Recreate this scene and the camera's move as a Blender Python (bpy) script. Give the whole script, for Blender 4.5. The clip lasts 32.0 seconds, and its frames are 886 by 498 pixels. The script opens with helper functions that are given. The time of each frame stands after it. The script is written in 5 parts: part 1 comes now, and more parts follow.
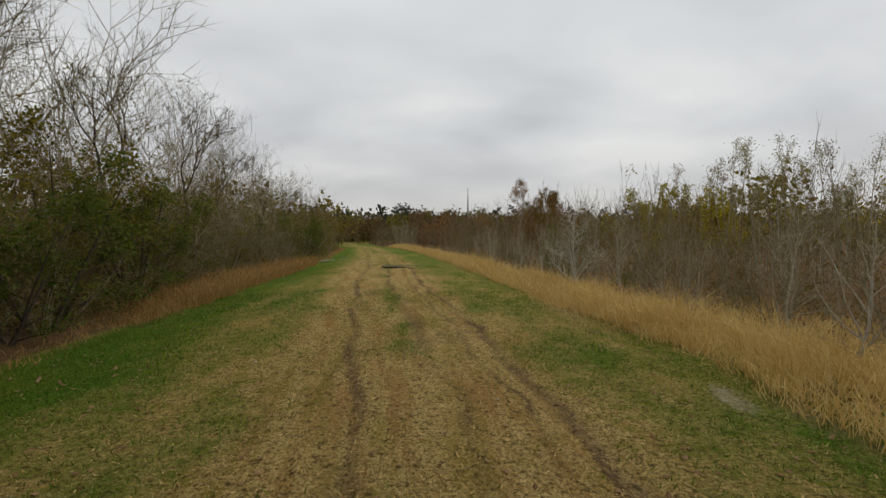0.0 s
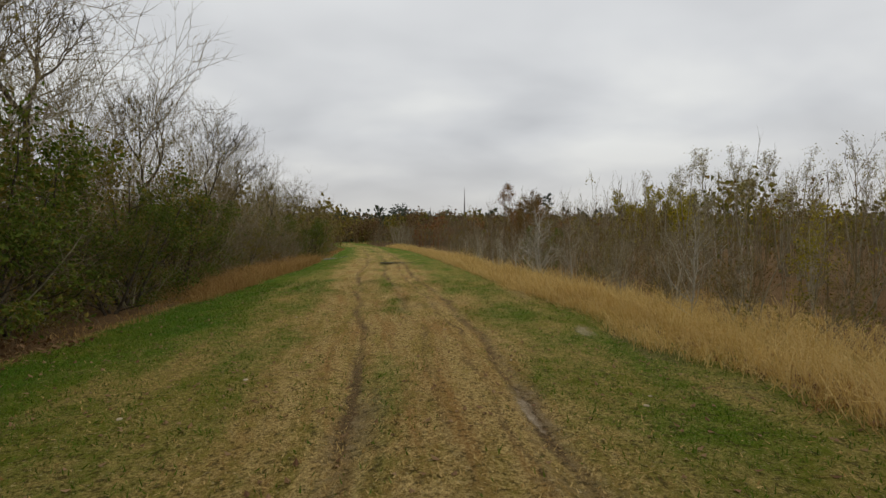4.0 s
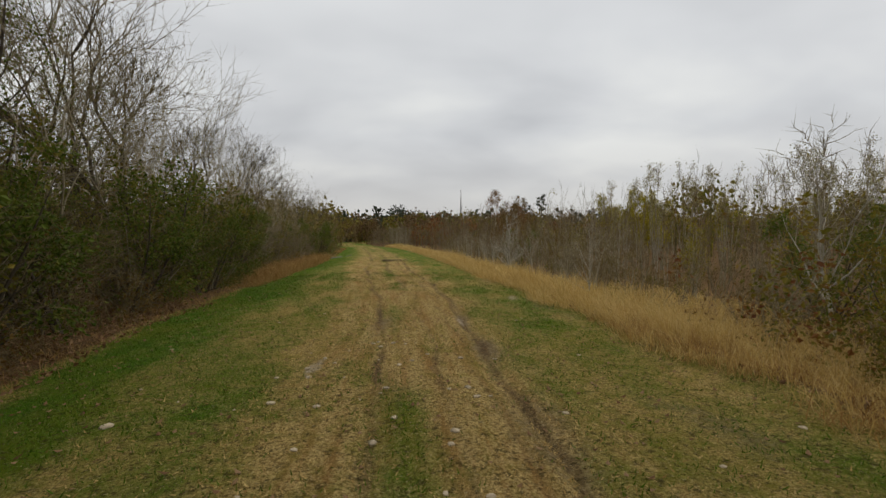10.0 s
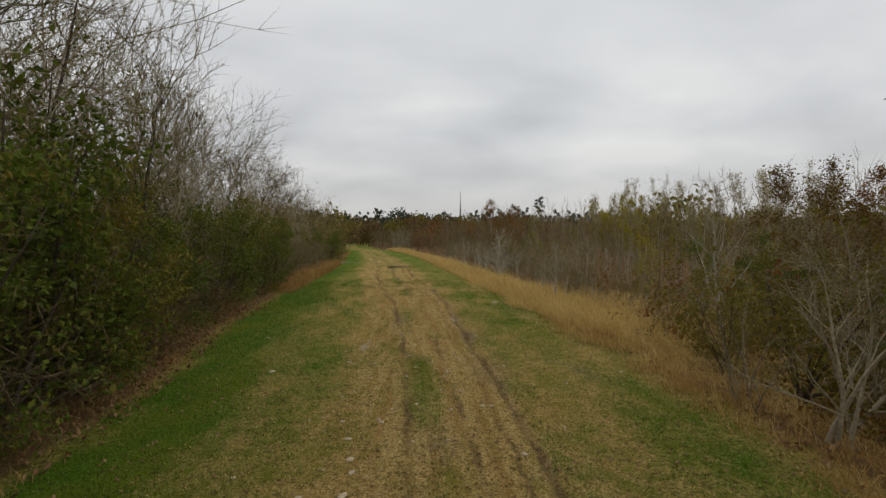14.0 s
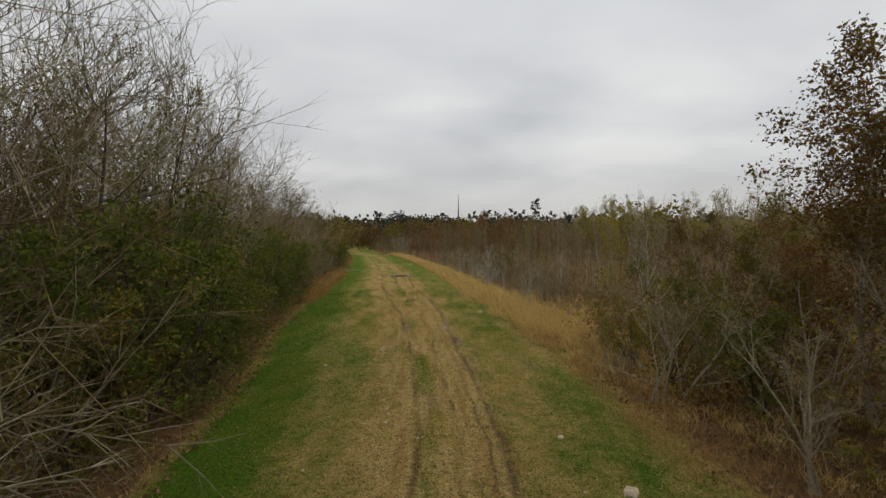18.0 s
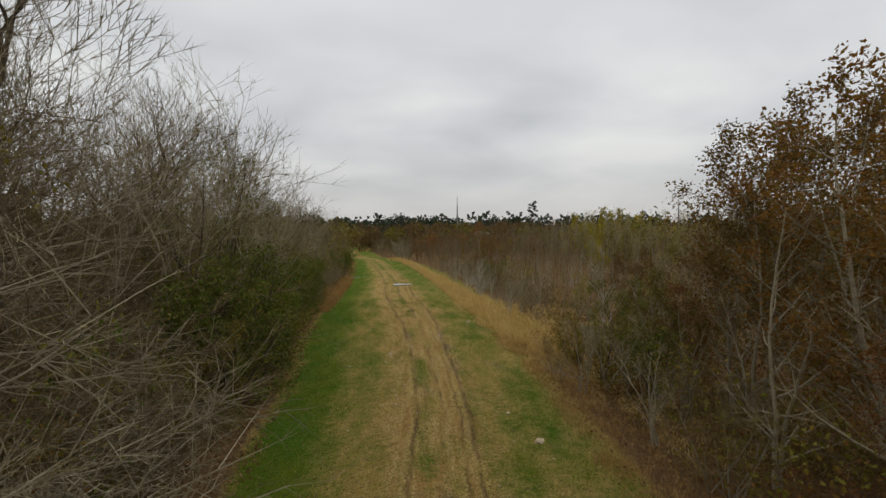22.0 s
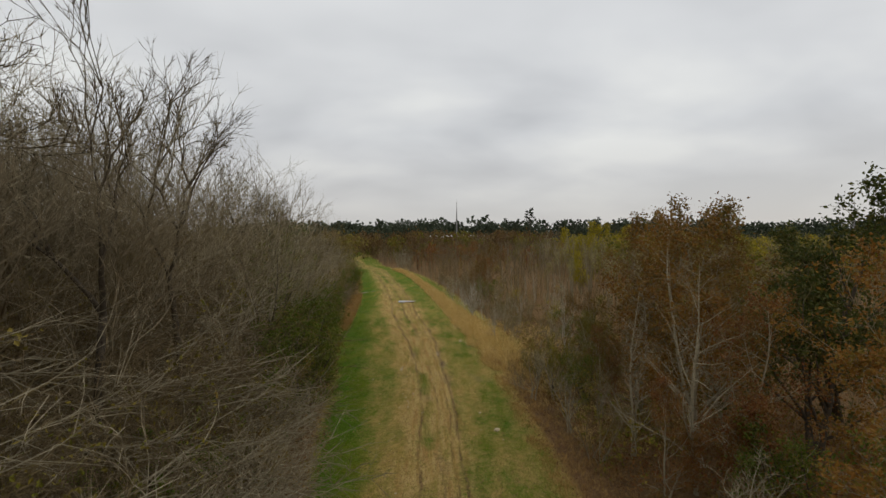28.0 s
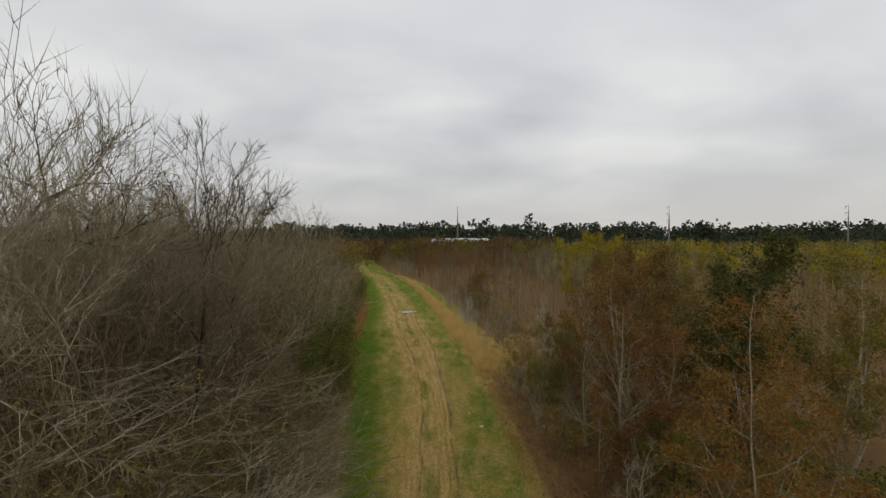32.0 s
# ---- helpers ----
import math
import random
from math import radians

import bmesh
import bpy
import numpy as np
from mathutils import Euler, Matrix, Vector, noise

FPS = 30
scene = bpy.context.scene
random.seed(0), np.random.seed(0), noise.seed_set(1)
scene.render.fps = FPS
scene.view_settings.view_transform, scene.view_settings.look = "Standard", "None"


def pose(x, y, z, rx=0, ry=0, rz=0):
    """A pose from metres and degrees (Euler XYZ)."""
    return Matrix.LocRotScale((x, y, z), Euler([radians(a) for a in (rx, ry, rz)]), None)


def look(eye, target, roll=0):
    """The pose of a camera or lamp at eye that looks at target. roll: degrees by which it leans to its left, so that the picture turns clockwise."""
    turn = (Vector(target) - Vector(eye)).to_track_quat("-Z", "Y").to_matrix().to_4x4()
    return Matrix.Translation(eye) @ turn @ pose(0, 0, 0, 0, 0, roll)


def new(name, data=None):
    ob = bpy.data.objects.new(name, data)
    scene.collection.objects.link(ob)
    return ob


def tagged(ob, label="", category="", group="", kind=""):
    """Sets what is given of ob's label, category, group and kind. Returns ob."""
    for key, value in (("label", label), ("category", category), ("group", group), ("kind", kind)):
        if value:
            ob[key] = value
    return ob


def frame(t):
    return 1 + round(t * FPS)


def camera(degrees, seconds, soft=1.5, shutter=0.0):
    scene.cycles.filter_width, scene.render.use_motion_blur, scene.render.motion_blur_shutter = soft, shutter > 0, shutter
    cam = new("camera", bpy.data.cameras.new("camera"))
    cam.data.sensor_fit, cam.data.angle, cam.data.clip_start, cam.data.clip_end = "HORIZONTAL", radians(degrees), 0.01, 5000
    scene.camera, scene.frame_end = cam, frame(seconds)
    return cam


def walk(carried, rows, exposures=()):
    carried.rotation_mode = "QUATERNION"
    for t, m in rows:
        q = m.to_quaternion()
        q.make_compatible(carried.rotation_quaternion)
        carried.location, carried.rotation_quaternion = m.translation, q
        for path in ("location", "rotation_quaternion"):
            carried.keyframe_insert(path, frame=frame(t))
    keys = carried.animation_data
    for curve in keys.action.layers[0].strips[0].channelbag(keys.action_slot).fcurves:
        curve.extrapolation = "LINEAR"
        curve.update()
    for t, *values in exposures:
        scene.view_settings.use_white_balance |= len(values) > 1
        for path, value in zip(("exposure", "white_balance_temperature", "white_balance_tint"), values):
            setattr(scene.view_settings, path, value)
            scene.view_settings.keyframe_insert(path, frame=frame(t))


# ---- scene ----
cam = camera(88.8, 32.0)
METRES, EYE, TILT, LEAN, TURN = 28.0, 1.31, -1.4, -0.2, 0.0
SKY_SHIFT = (0.0, 0.0, 0.0)
ROWS = [
    (0.0, 0.0, 0.0, 0.0, 0.0, 0.0, -0.0),
    (0.5, 0.0022, -0.011, 0.0, -0.01, 0.02, 0.07),
    (1.0, 0.0047, -0.0219, 0.0002, -0.08, 0.04, 0.13),
    (1.5, 0.0075, -0.0345, 0.0002, -0.09, 0.03, 0.15),
    (2.0, 0.0096, -0.047, -0.0004, -0.13, 0.04, 0.1),
    (2.5, 0.0104, -0.0584, -0.0012, -0.2, 0.03, 0.08),
    (3.0, 0.0107, -0.0706, -0.0016, -0.24, 0.03, 0.09),
    (3.5, 0.0119, -0.0815, -0.0028, -0.26, 0.05, 0.11),
    (5.5, 0.0191, -0.1296, -0.0039, -0.28, -0.03, 0.09),
    (6.0, 0.0207, -0.1417, -0.0041, -0.36, -0.03, 0.07),
    (6.5, 0.0202, -0.1531, -0.0037, -0.43, -0.04, 0.07),
    (7.0, 0.0194, -0.1652, -0.0032, -0.47, -0.03, 0.09),
    (7.5, 0.0197, -0.1764, -0.0025, -0.51, -0.01, 0.07),
    (8.0, 0.0203, -0.1889, -0.0027, -0.51, -0.01, 0.12),
    (8.5, 0.0212, -0.2007, -0.0033, -0.51, -0.01, 0.16),
    (9.0, 0.023, -0.2128, -0.0038, -0.57, -0.0, 0.15),
    (9.5, 0.0246, -0.2261, -0.0043, -0.55, 0.02, 0.15),
    (10.0, 0.024, -0.2389, -0.0037, -0.56, 0.01, 0.14),
    (10.5, 0.0231, -0.2526, -0.002, -0.57, -0.0, 0.17),
    (11.0, 0.0223, -0.2655, -0.0007, -0.57, -0.02, 0.13),
    (11.5, 0.0217, -0.2797, 0.0004, -0.58, -0.0, 0.13),
    (12.0, 0.0212, -0.2939, 0.0013, -0.54, 0.03, 0.17),
    (12.5, 0.0211, -0.3097, 0.0036, -0.54, 0.01, 0.21),
    (13.0, 0.0219, -0.3246, 0.0072, -0.52, 0.02, 0.28),
    (13.5, 0.0233, -0.3411, 0.011, -0.52, -0.0, 0.28),
    (14.0, 0.0244, -0.3566, 0.0137, -0.56, 0.01, 0.27),
    (14.5, 0.0256, -0.3732, 0.0172, -0.53, -0.03, 0.38),
    (16.5, 0.0265, -0.4357, 0.0297, -0.61, -0.04, 0.61),
    (17.0, 0.0268, -0.4508, 0.0338, -0.65, -0.02, 0.61),
    (17.5, 0.0275, -0.4675, 0.0384, -0.67, -0.04, 0.58),
    (18.0, 0.0281, -0.4832, 0.0428, -0.7, -0.06, 0.66),
    (18.5, 0.0291, -0.5003, 0.0474, -0.7, -0.08, 0.7),
    (19.0, 0.0308, -0.5173, 0.0519, -0.69, -0.12, 0.63),
    (19.5, 0.0321, -0.5327, 0.0561, -0.68, -0.13, 0.66),
    (20.0, 0.0333, -0.5493, 0.0611, -0.7, -0.16, 0.65),
    (20.5, 0.0342, -0.5648, 0.0657, -0.7, -0.19, 0.71),
    (21.0, 0.034, -0.5815, 0.0698, -0.74, -0.16, 0.55),
    (21.5, 0.0343, -0.5974, 0.0742, -0.74, -0.17, 0.55),
    (22.0, 0.0343, -0.6147, 0.0793, -0.76, -0.21, 0.58),
    (22.5, 0.0345, -0.6301, 0.0843, -0.81, -0.21, 0.6),
    (23.0, 0.0349, -0.6462, 0.0898, -0.78, -0.22, 0.53),
    (23.5, 0.0349, -0.6619, 0.0948, -0.81, -0.2, 0.5),
    (24.0, 0.0351, -0.6787, 0.101, -0.83, -0.21, 0.52),
    (24.5, 0.035, -0.6953, 0.1073, -0.83, -0.19, 0.46),
    (25.0, 0.0345, -0.7113, 0.1135, -0.86, -0.23, 0.44),
    (25.5, 0.035, -0.7288, 0.1202, -0.84, -0.27, 0.5),
    (27.5, 0.0371, -0.7985, 0.1456, -0.76, -0.22, 0.46),
    (28.0, 0.0374, -0.8154, 0.1521, -0.75, -0.19, 0.45),
    (28.5, 0.0373, -0.8339, 0.1587, -0.71, -0.16, 0.45),
    (29.0, 0.0369, -0.8512, 0.1652, -0.7, -0.13, 0.44),
    (29.5, 0.0372, -0.8703, 0.1727, -0.69, -0.11, 0.43),
    (30.0, 0.0376, -0.8881, 0.1791, -0.68, -0.11, 0.42),
    (30.5, 0.0385, -0.9078, 0.1859, -0.66, -0.11, 0.42),
    (31.0, 0.0397, -0.9263, 0.1922, -0.62, -0.1, 0.43),
    (31.5, 0.0416, -0.9464, 0.1997, -0.57, -0.1, 0.41),
    (32.0, 0.0433, -0.9646, 0.2065, -0.55, -0.11, 0.39),
]
walk(cam, [(t, pose(0, 0, EYE, TILT, LEAN, TURN) @ pose(METRES * x, METRES * y, METRES * z, 90 + pitch, roll, yaw)) for t, x, y, z, yaw, pitch, roll in ROWS])

# ---------------------------------------------------------------- world and light
world = bpy.data.worlds.new("overcast_sky")
scene.world = world
world.use_nodes = True


def wire(tree):
    nodes, links = tree.nodes, tree.links

    def node(kind, **values):
        n = nodes.new(kind)
        for key, value in values.items():
            if key.startswith("in_"):
                n.inputs[int(key[3:])].default_value = value
        return n
    return node, links


def build_sky():
    tree = world.node_tree
    tree.nodes.clear()
    node, links = wire(tree)
    out = node("ShaderNodeOutputWorld")
    bg = node("ShaderNodeBackground")
    bg.inputs[1].default_value = 0.1
    sky = node("ShaderNodeTexSky")
    sky.sky_type = "NISHITA"
    sky.sun_disc = False
    sky.sun_elevation, sky.sun_rotation = radians(38), radians(60)
    coord = node("ShaderNodeTexCoord")
    sep = node("ShaderNodeSeparateXYZ")
    links.new(coord.outputs["Generated"], sep.inputs[0])

    def calc(op, a, b):
        m = node("ShaderNodeMath")
        m.operation = op
        for i, v in enumerate((a, b)):
            if isinstance(v, (int, float)):
                m.inputs[i].default_value = v
            else:
                links.new(v, m.inputs[i])
        return m.outputs[0]
    lift = calc("ADD", calc("MAXIMUM", sep.outputs[2], 0.0), 0.30)
    comb = node("ShaderNodeCombineXYZ")
    links.new(calc("DIVIDE", sep.outputs[0], lift), comb.inputs[0])
    links.new(calc("DIVIDE", sep.outputs[1], lift), comb.inputs[1])
    mapping = node("ShaderNodeMapping")
    mapping.inputs["Location"].default_value = SKY_SHIFT
    mapping.inputs["Rotation"].default_value = (0, 0, radians(-8))
    mapping.inputs["Scale"].default_value = (0.85, 1.15, 1)
    links.new(comb.outputs[0], mapping.inputs[0])
    big = node("ShaderNodeTexNoise")
    big.inputs["Scale"].default_value, big.inputs["Detail"].default_value, big.inputs["Roughness"].default_value = 1.5, 4.0, 0.42
    big.inputs["Distortion"].default_value = 0.15
    links.new(mapping.outputs[0], big.inputs["Vector"])
    ramp = node("ShaderNodeValToRGB")
    el = ramp.color_ramp.elements
    el[0].position, el[0].color = 0.36, (5.3, 5.4, 5.55, 1)
    el[1].position, el[1].color = 0.66, (8.0, 8.05, 7.85, 1)
    mid = ramp.color_ramp.elements.new(0.5)
    mid.color = (6.45, 6.55, 6.65, 1)
    links.new(big.outputs["Fac"], ramp.inputs[0])
    # a brighter vault overhead, a faintly warm band of thin haze over the horizon
    high = node("ShaderNodeMapRange")
    high.inputs[1].default_value, high.inputs[2].default_value = 0.25, 0.55
    links.new(sep.outputs[2], high.inputs[0])
    vault = node("ShaderNodeMix")
    vault.data_type = "RGBA"
    vault.inputs["B"].default_value = (8.0, 8.15, 8.25, 1)
    links.new(calc("MULTIPLY", high.outputs[0], 0.75), vault.inputs["Factor"])
    links.new(ramp.outputs[0], vault.inputs["A"])
    low = node("ShaderNodeMapRange")
    low.inputs[1].default_value, low.inputs[2].default_value = 0.22, 0.0
    links.new(sep.outputs[2], low.inputs[0])
    haze = node("ShaderNodeMix")
    haze.data_type = "RGBA"
    haze.inputs["B"].default_value = (5.55, 5.4, 5.25, 1)
    links.new(calc("MULTIPLY", low.outputs[0], 0.95), haze.inputs["Factor"])
    links.new(vault.outputs["Result"], haze.inputs["A"])
    cover = node("ShaderNodeMix")
    cover.data_type = "RGBA"
    cover.inputs["Factor"].default_value = 0.95
    links.new(sky.outputs[0], cover.inputs["A"])
    links.new(haze.outputs["Result"], cover.inputs["B"])
    links.new(cover.outputs["Result"], bg.inputs[0])
    links.new(bg.outputs[0], out.inputs[0])


build_sky()
lamp = bpy.data.lights.new("sun", "SUN")
lamp.energy, lamp.angle, lamp.color = 0.6, radians(25), (1.0, 0.96, 0.9)
sun = new("sun", lamp)
sun.matrix_world = look((40, 20, 50), (0, 0, 0))


# ---------------------------------------------------------------- materials
def material(name):
    m = bpy.data.materials.new(name)
    m.use_nodes = True
    m.node_tree.nodes.clear()
    node, links = wire(m.node_tree)
    return m, node, links


def mix_rgb(node, links, fac, a, b, kind="MIX"):
    n = node("ShaderNodeMix")
    n.data_type = "RGBA"
    n.blend_type = kind
    for key, v in (("Factor", fac), ("A", a), ("B", b)):
        if isinstance(v, (int, float)):
            n.inputs[key].default_value = v
        elif isinstance(v, tuple):
            n.inputs[key].default_value = (*v, 1)
        else:
            links.new(v, n.inputs[key])
    return n.outputs["Result"]


def noise_at(node, links, scale, detail=3.0, vector=None, rough=0.55):
    n = node("ShaderNodeTexNoise")
    n.inputs["Scale"].default_value, n.inputs["Detail"].default_value, n.inputs["Roughness"].default_value = scale, detail, rough
    if vector is None:
        geo = node("ShaderNodeNewGeometry")
        vector = geo.outputs["Position"]
    links.new(vector, n.inputs["Vector"])
    return n.outputs["Fac"]


def stretch(node, links, value, a, b, c=0.0, d=1.0):
    n = node("ShaderNodeMapRange")
    for i, v in enumerate((a, b, c, d)):
        n.inputs[i + 1].default_value = v
    links.new(value, n.inputs[0])
    return n.outputs[0]


def bark(name, dark, light, scale=18.0):
    m, node, links = material(name)
    out, bsdf = node("ShaderNodeOutputMaterial"), node("ShaderNodeBsdfPrincipled")
    coord = node("ShaderNodeTexCoord")
    grain = noise_at(node, links, scale, 4, coord.outputs["Object"])
    patch = noise_at(node, links, 1.7, 2, coord.outputs["Object"])
    info = node("ShaderNodeObjectInfo")
    c = mix_rgb(node, links, stretch(node, links, grain, 0.3, 0.7), dark, light)
    c = mix_rgb(node, links, stretch(node, links, patch, 0.35, 0.7, 0.0, 0.5), c, tuple(0.5 * (x + y) for x, y in zip(dark, light)))
    c = mix_rgb(node, links, stretch(node, links, info.outputs["Random"], 0, 1, 0.0, 0.45), c, tuple(0.55 * x for x in light))
    links.new(c, bsdf.inputs["Base Color"])
    bsdf.inputs["Roughness"].default_value = 0.9
    bsdf.inputs["Specular IOR Level"].default_value = 0.08
    bump = node("ShaderNodeBump")
    bump.inputs["Strength"].default_value, bump.inputs["Distance"].default_value = 0.5, 0.01
    links.new(grain, bump.inputs["Height"])
    links.new(bump.outputs[0], bsdf.inputs["Normal"])
    links.new(bsdf.outputs[0], out.inputs[0])
    return m


def foliage(name, colours, through_light=0.3, rough=0.6, gloss=0.12):
    """Leaves or blades: every one takes its own colour out of the few given."""
    m, node, links = material(name)
    out, bsdf = node("ShaderNodeOutputMaterial"), node("ShaderNodeBsdfPrincipled")
    geo, info = node("ShaderNodeNewGeometry"), node("ShaderNodeObjectInfo")
    ramp = node("ShaderNodeValToRGB")
    ramp.color_ramp.interpolation = "LINEAR"
    el = ramp.color_ramp.elements
    while len(el) < len(colours):
        el.new(0.5)
    for i, c in enumerate(colours):
        el[i].position, el[i].color = i / (len(colours) - 1), (*c, 1)
    patch = noise_at(node, links, 0.9, 2)
    add = node("ShaderNodeMath")
    add.operation = "ADD"
    links.new(stretch(node, links, geo.outputs["Random Per Island"], 0, 1, -0.1, 0.75), add.inputs[0])
    links.new(stretch(node, links, patch, 0.3, 0.7, 0.0, 0.35), add.inputs[1])
    links.new(add.outputs[0], ramp.inputs[0])
    c = mix_rgb(node, links, stretch(node, links, info.outputs["Random"], 0, 1, 0, 0.25), ramp.outputs[0], tuple(0.7 * x for x in colours[0]))
    links.new(c, bsdf.inputs["Base Color"])
    bsdf.inputs["Roughness"].default_value = rough
    bsdf.inputs["Specular IOR Level"].default_value = gloss
    trans, mix = node("ShaderNodeBsdfTranslucent"), node("ShaderNodeMixShader")
    links.new(c, trans.inputs[0])
    mix.inputs[0].default_value = through_light
    links.new(bsdf.outputs[0], mix.inputs[1])
    links.new(trans.outputs[0], mix.inputs[2])
    links.new(mix.outputs[0], out.inputs[0])
    return m


def plain(name, colour, rough=0.7, metal=0.0, scale=3.0, vary=0.25):
    m, node, links = material(name)
    out, bsdf = node("ShaderNodeOutputMaterial"), node("ShaderNodeBsdfPrincipled")
    n = noise_at(node, links, scale, 4)
    c = mix_rgb(node, links, stretch(node, links, n, 0.3, 0.7), tuple(x * (1 - vary) for x in colour), tuple(min(1, x * (1 + vary)) for x in colour))
    links.new(c, bsdf.inputs["Base Color"])
    bsdf.inputs["Roughness"].default_value, bsdf.inputs["Metallic"].default_value = rough, metal
    bump = node("ShaderNodeBump")
    bump.inputs["Strength"].default_value, bump.inputs["Distance"].default_value = 0.3, 0.01
    links.new(n, bump.inputs["Height"])
    links.new(bump.outputs[0], bsdf.inputs["Normal"])
    links.new(bsdf.outputs[0], out.inputs[0])
    return m


GAUGE = 1.6


def ground_material():
    """Mown trail: fresh grass, dry clippings, bare soil in the ruts, leaf litter under the woods."""
    m, node, links = material("mown_ground")
    out, bsdf = node("ShaderNodeOutputMaterial"), node("ShaderNodeBsdfPrincipled")
    zone = node("ShaderNodeAttribute")
    zone.attribute_name = "zones"
    sep = node("ShaderNodeSeparateColor")
    links.new(zone.outputs["Color"], sep.inputs[0])
    fine = noise_at(node, links, 46.0, 6, None, 0.8)
    mid = noise_at(node, links, 4.5, 4, None, 0.65)
    wide = noise_at(node, links, 0.55, 3)
    speck = noise_at(node, links, 14.0, 5, None, 0.75)

    def sharpen(channel, spread=0.5, soft=0.15):
        a = node("ShaderNodeMath")
        a.operation = "MULTIPLY_ADD"
        links.new(mid, a.inputs[0])
        a.inputs[1].default_value = spread
        links.new(channel, a.inputs[2])
        b = node("ShaderNodeMath")
        b.operation = "MULTIPLY_ADD"
        links.new(speck, b.inputs[0])
        b.inputs[1].default_value = spread
        links.new(a.outputs[0], b.inputs[2])
        return stretch(node, links, b.outputs[0], 0.5 + spread - soft, 0.5 + spread + soft)
    straw = mix_rgb(node, links, stretch(node, links, fine, 0.40, 0.60), STRAW_DARK, STRAW_LIGHT)
    straw = mix_rgb(node, links, stretch(node, links, speck, 0.52, 0.68, 0, 0.55), straw, RUSSET)
    straw = mix_rgb(node, links, stretch(node, links, mid, 0.5, 0.72, 0, 0.55), straw, OLIVE)
    # the wheel lane is paler than the shoulders, and streaked along its length
    way = node("ShaderNodeAttribute")
    way.attribute_name = "across"
    geo = node("ShaderNodeNewGeometry")
    place = node("ShaderNodeSeparateXYZ")
    links.new(geo.outputs["Position"], place.inputs[0])

    def calc(op, a, b=0.0):
        n = node("ShaderNodeMath")
        n.operation = op
        for i, v in enumerate((a, b)):
            if isinstance(v, (int, float)):
                n.inputs[i].default_value = v
            else:
                links.new(v, n.inputs[i])
        return n.outputs[0]

    def streaks(fine_across, fine_along, shift):
        n = node("ShaderNodeCombineXYZ")
        links.new(calc("MULTIPLY", way.outputs["Fac"], fine_across), n.inputs[0])
        links.new(calc("MULTIPLY", place.outputs[1], fine_along), n.inputs[1])
        n.inputs[2].default_value = shift
        return noise_at(node, links, 1.0, 4, n.outputs[0], 0.6)
    off_lane = stretch(node, links, calc("ADD", calc("ABSOLUTE", calc("ADD", way.outputs["Fac"], 0.95)), stretch(node, links, mid, 0, 1, -0.5, 0.5)), 1.05, 1.75)
    straw = mix_rgb(node, links, stretch(node, links, streaks(5.0, 0.45, 3.0), 0.46, 0.66, 0, 0.75), straw, RUSSET)
    straw = mix_rgb(node, links, stretch(node, links, streaks(3.2, 0.35, 8.0), 0.5, 0.68, 0, 0.6), straw, OLIVE)
    dull = mix_rgb(node, links, stretch(node, links, fine, 0.38, 0.62), (0.14, 0.096, 0.024), (0.54, 0.385, 0.125))
    dull = mix_rgb(node, links, stretch(node, links, mid, 0.45, 0.65, 0, 0.6), dull, OLIVE)
    straw = mix_rgb(node, links, calc("MULTIPLY", off_lane, 0.8), straw, dull)
    green = mix_rgb(node, links, stretch(node, links, fine, 0.38, 0.62), GREEN_DARK, GREEN_LIGHT)
    green = mix_rgb(node, links, stretch(node, links, speck, 0.56, 0.68, 0, 0.45), green, STRAW_DARK)
    green = mix_rgb(node, links, stretch(node, links, wide, 0.42, 0.7, 0, 0.5), green, OLIVE)
    c = mix_rgb(node, links, sharpen(sep.outputs[0], 0.9, 0.38), straw, green)
    soil = mix_rgb(node, links, stretch(node, links, speck, 0.35, 0.65), (0.085, 0.052, 0.021), (0.34, 0.25, 0.13))
    c = mix_rgb(node, links, sharpen(sep.outputs[1], 0.8, 0.25), c, soil)
    # narrow dark tyre lines, broken here and there
    sway = stretch(node, links, streaks(0.15, 0.35, 14.0), 0.2, 0.8, -0.22, 0.22)
    rough_edge = stretch(node, links, speck, 0.2, 0.8, -0.07, 0.07)
    for at, wide, gap, seed in ((0.0, 0.08, 0.49, 21.0), (-GAUGE, 0.08, 0.49, 22.0), (-0.8, 0.07, 0.54, 24.0), (-0.3, 0.05, 0.55, 25.0)):
        n = calc("ABSOLUTE", calc("ADD", calc("ADD", calc("ADD", way.outputs["Fac"], -at), sway), rough_edge))
        line = calc("MULTIPLY", stretch(node, links, n, wide, wide * 0.35), stretch(node, links, streaks(0.8, 0.7, seed), gap - 0.1, gap + 0.08, 0.2, 0.92))
        c = mix_rgb(node, links, line, c, mix_rgb(node, links, stretch(node, links, fine, 0.35, 0.65), (0.06, 0.037, 0.017), (0.22, 0.14, 0.065)))
    c = mix_rgb(node, links, sharpen(zone.outputs["Alpha"], 0.4, 0.12), c, mix_rgb(node, links, stretch(node, links, speck, 0.35, 0.7), (0.33, 0.25, 0.16), (0.50, 0.41, 0.29)))
    # shade between the stalks painted as dark flecks, and a scatter of pale dead blades
    gap_shade = noise_at(node, links, 19.0, 5, None, 0.75)
    pale = noise_at(node, links, 60.0, 3, None, 0.6)
    c = mix_rgb(node, links, stretch(node, links, gap_shade, 0.53, 0.61, 0, 0.72), c, (0.045, 0.034, 0.012))
    c = mix_rgb(node, links, stretch(node, links, pale, 0.6, 0.68, 0, 0.45), c, (0.62, 0.5, 0.27))
    litter = mix_rgb(node, links, stretch(node, links, fine, 0.35, 0.65), (0.058, 0.036, 0.018), (0.24, 0.142, 0.062))
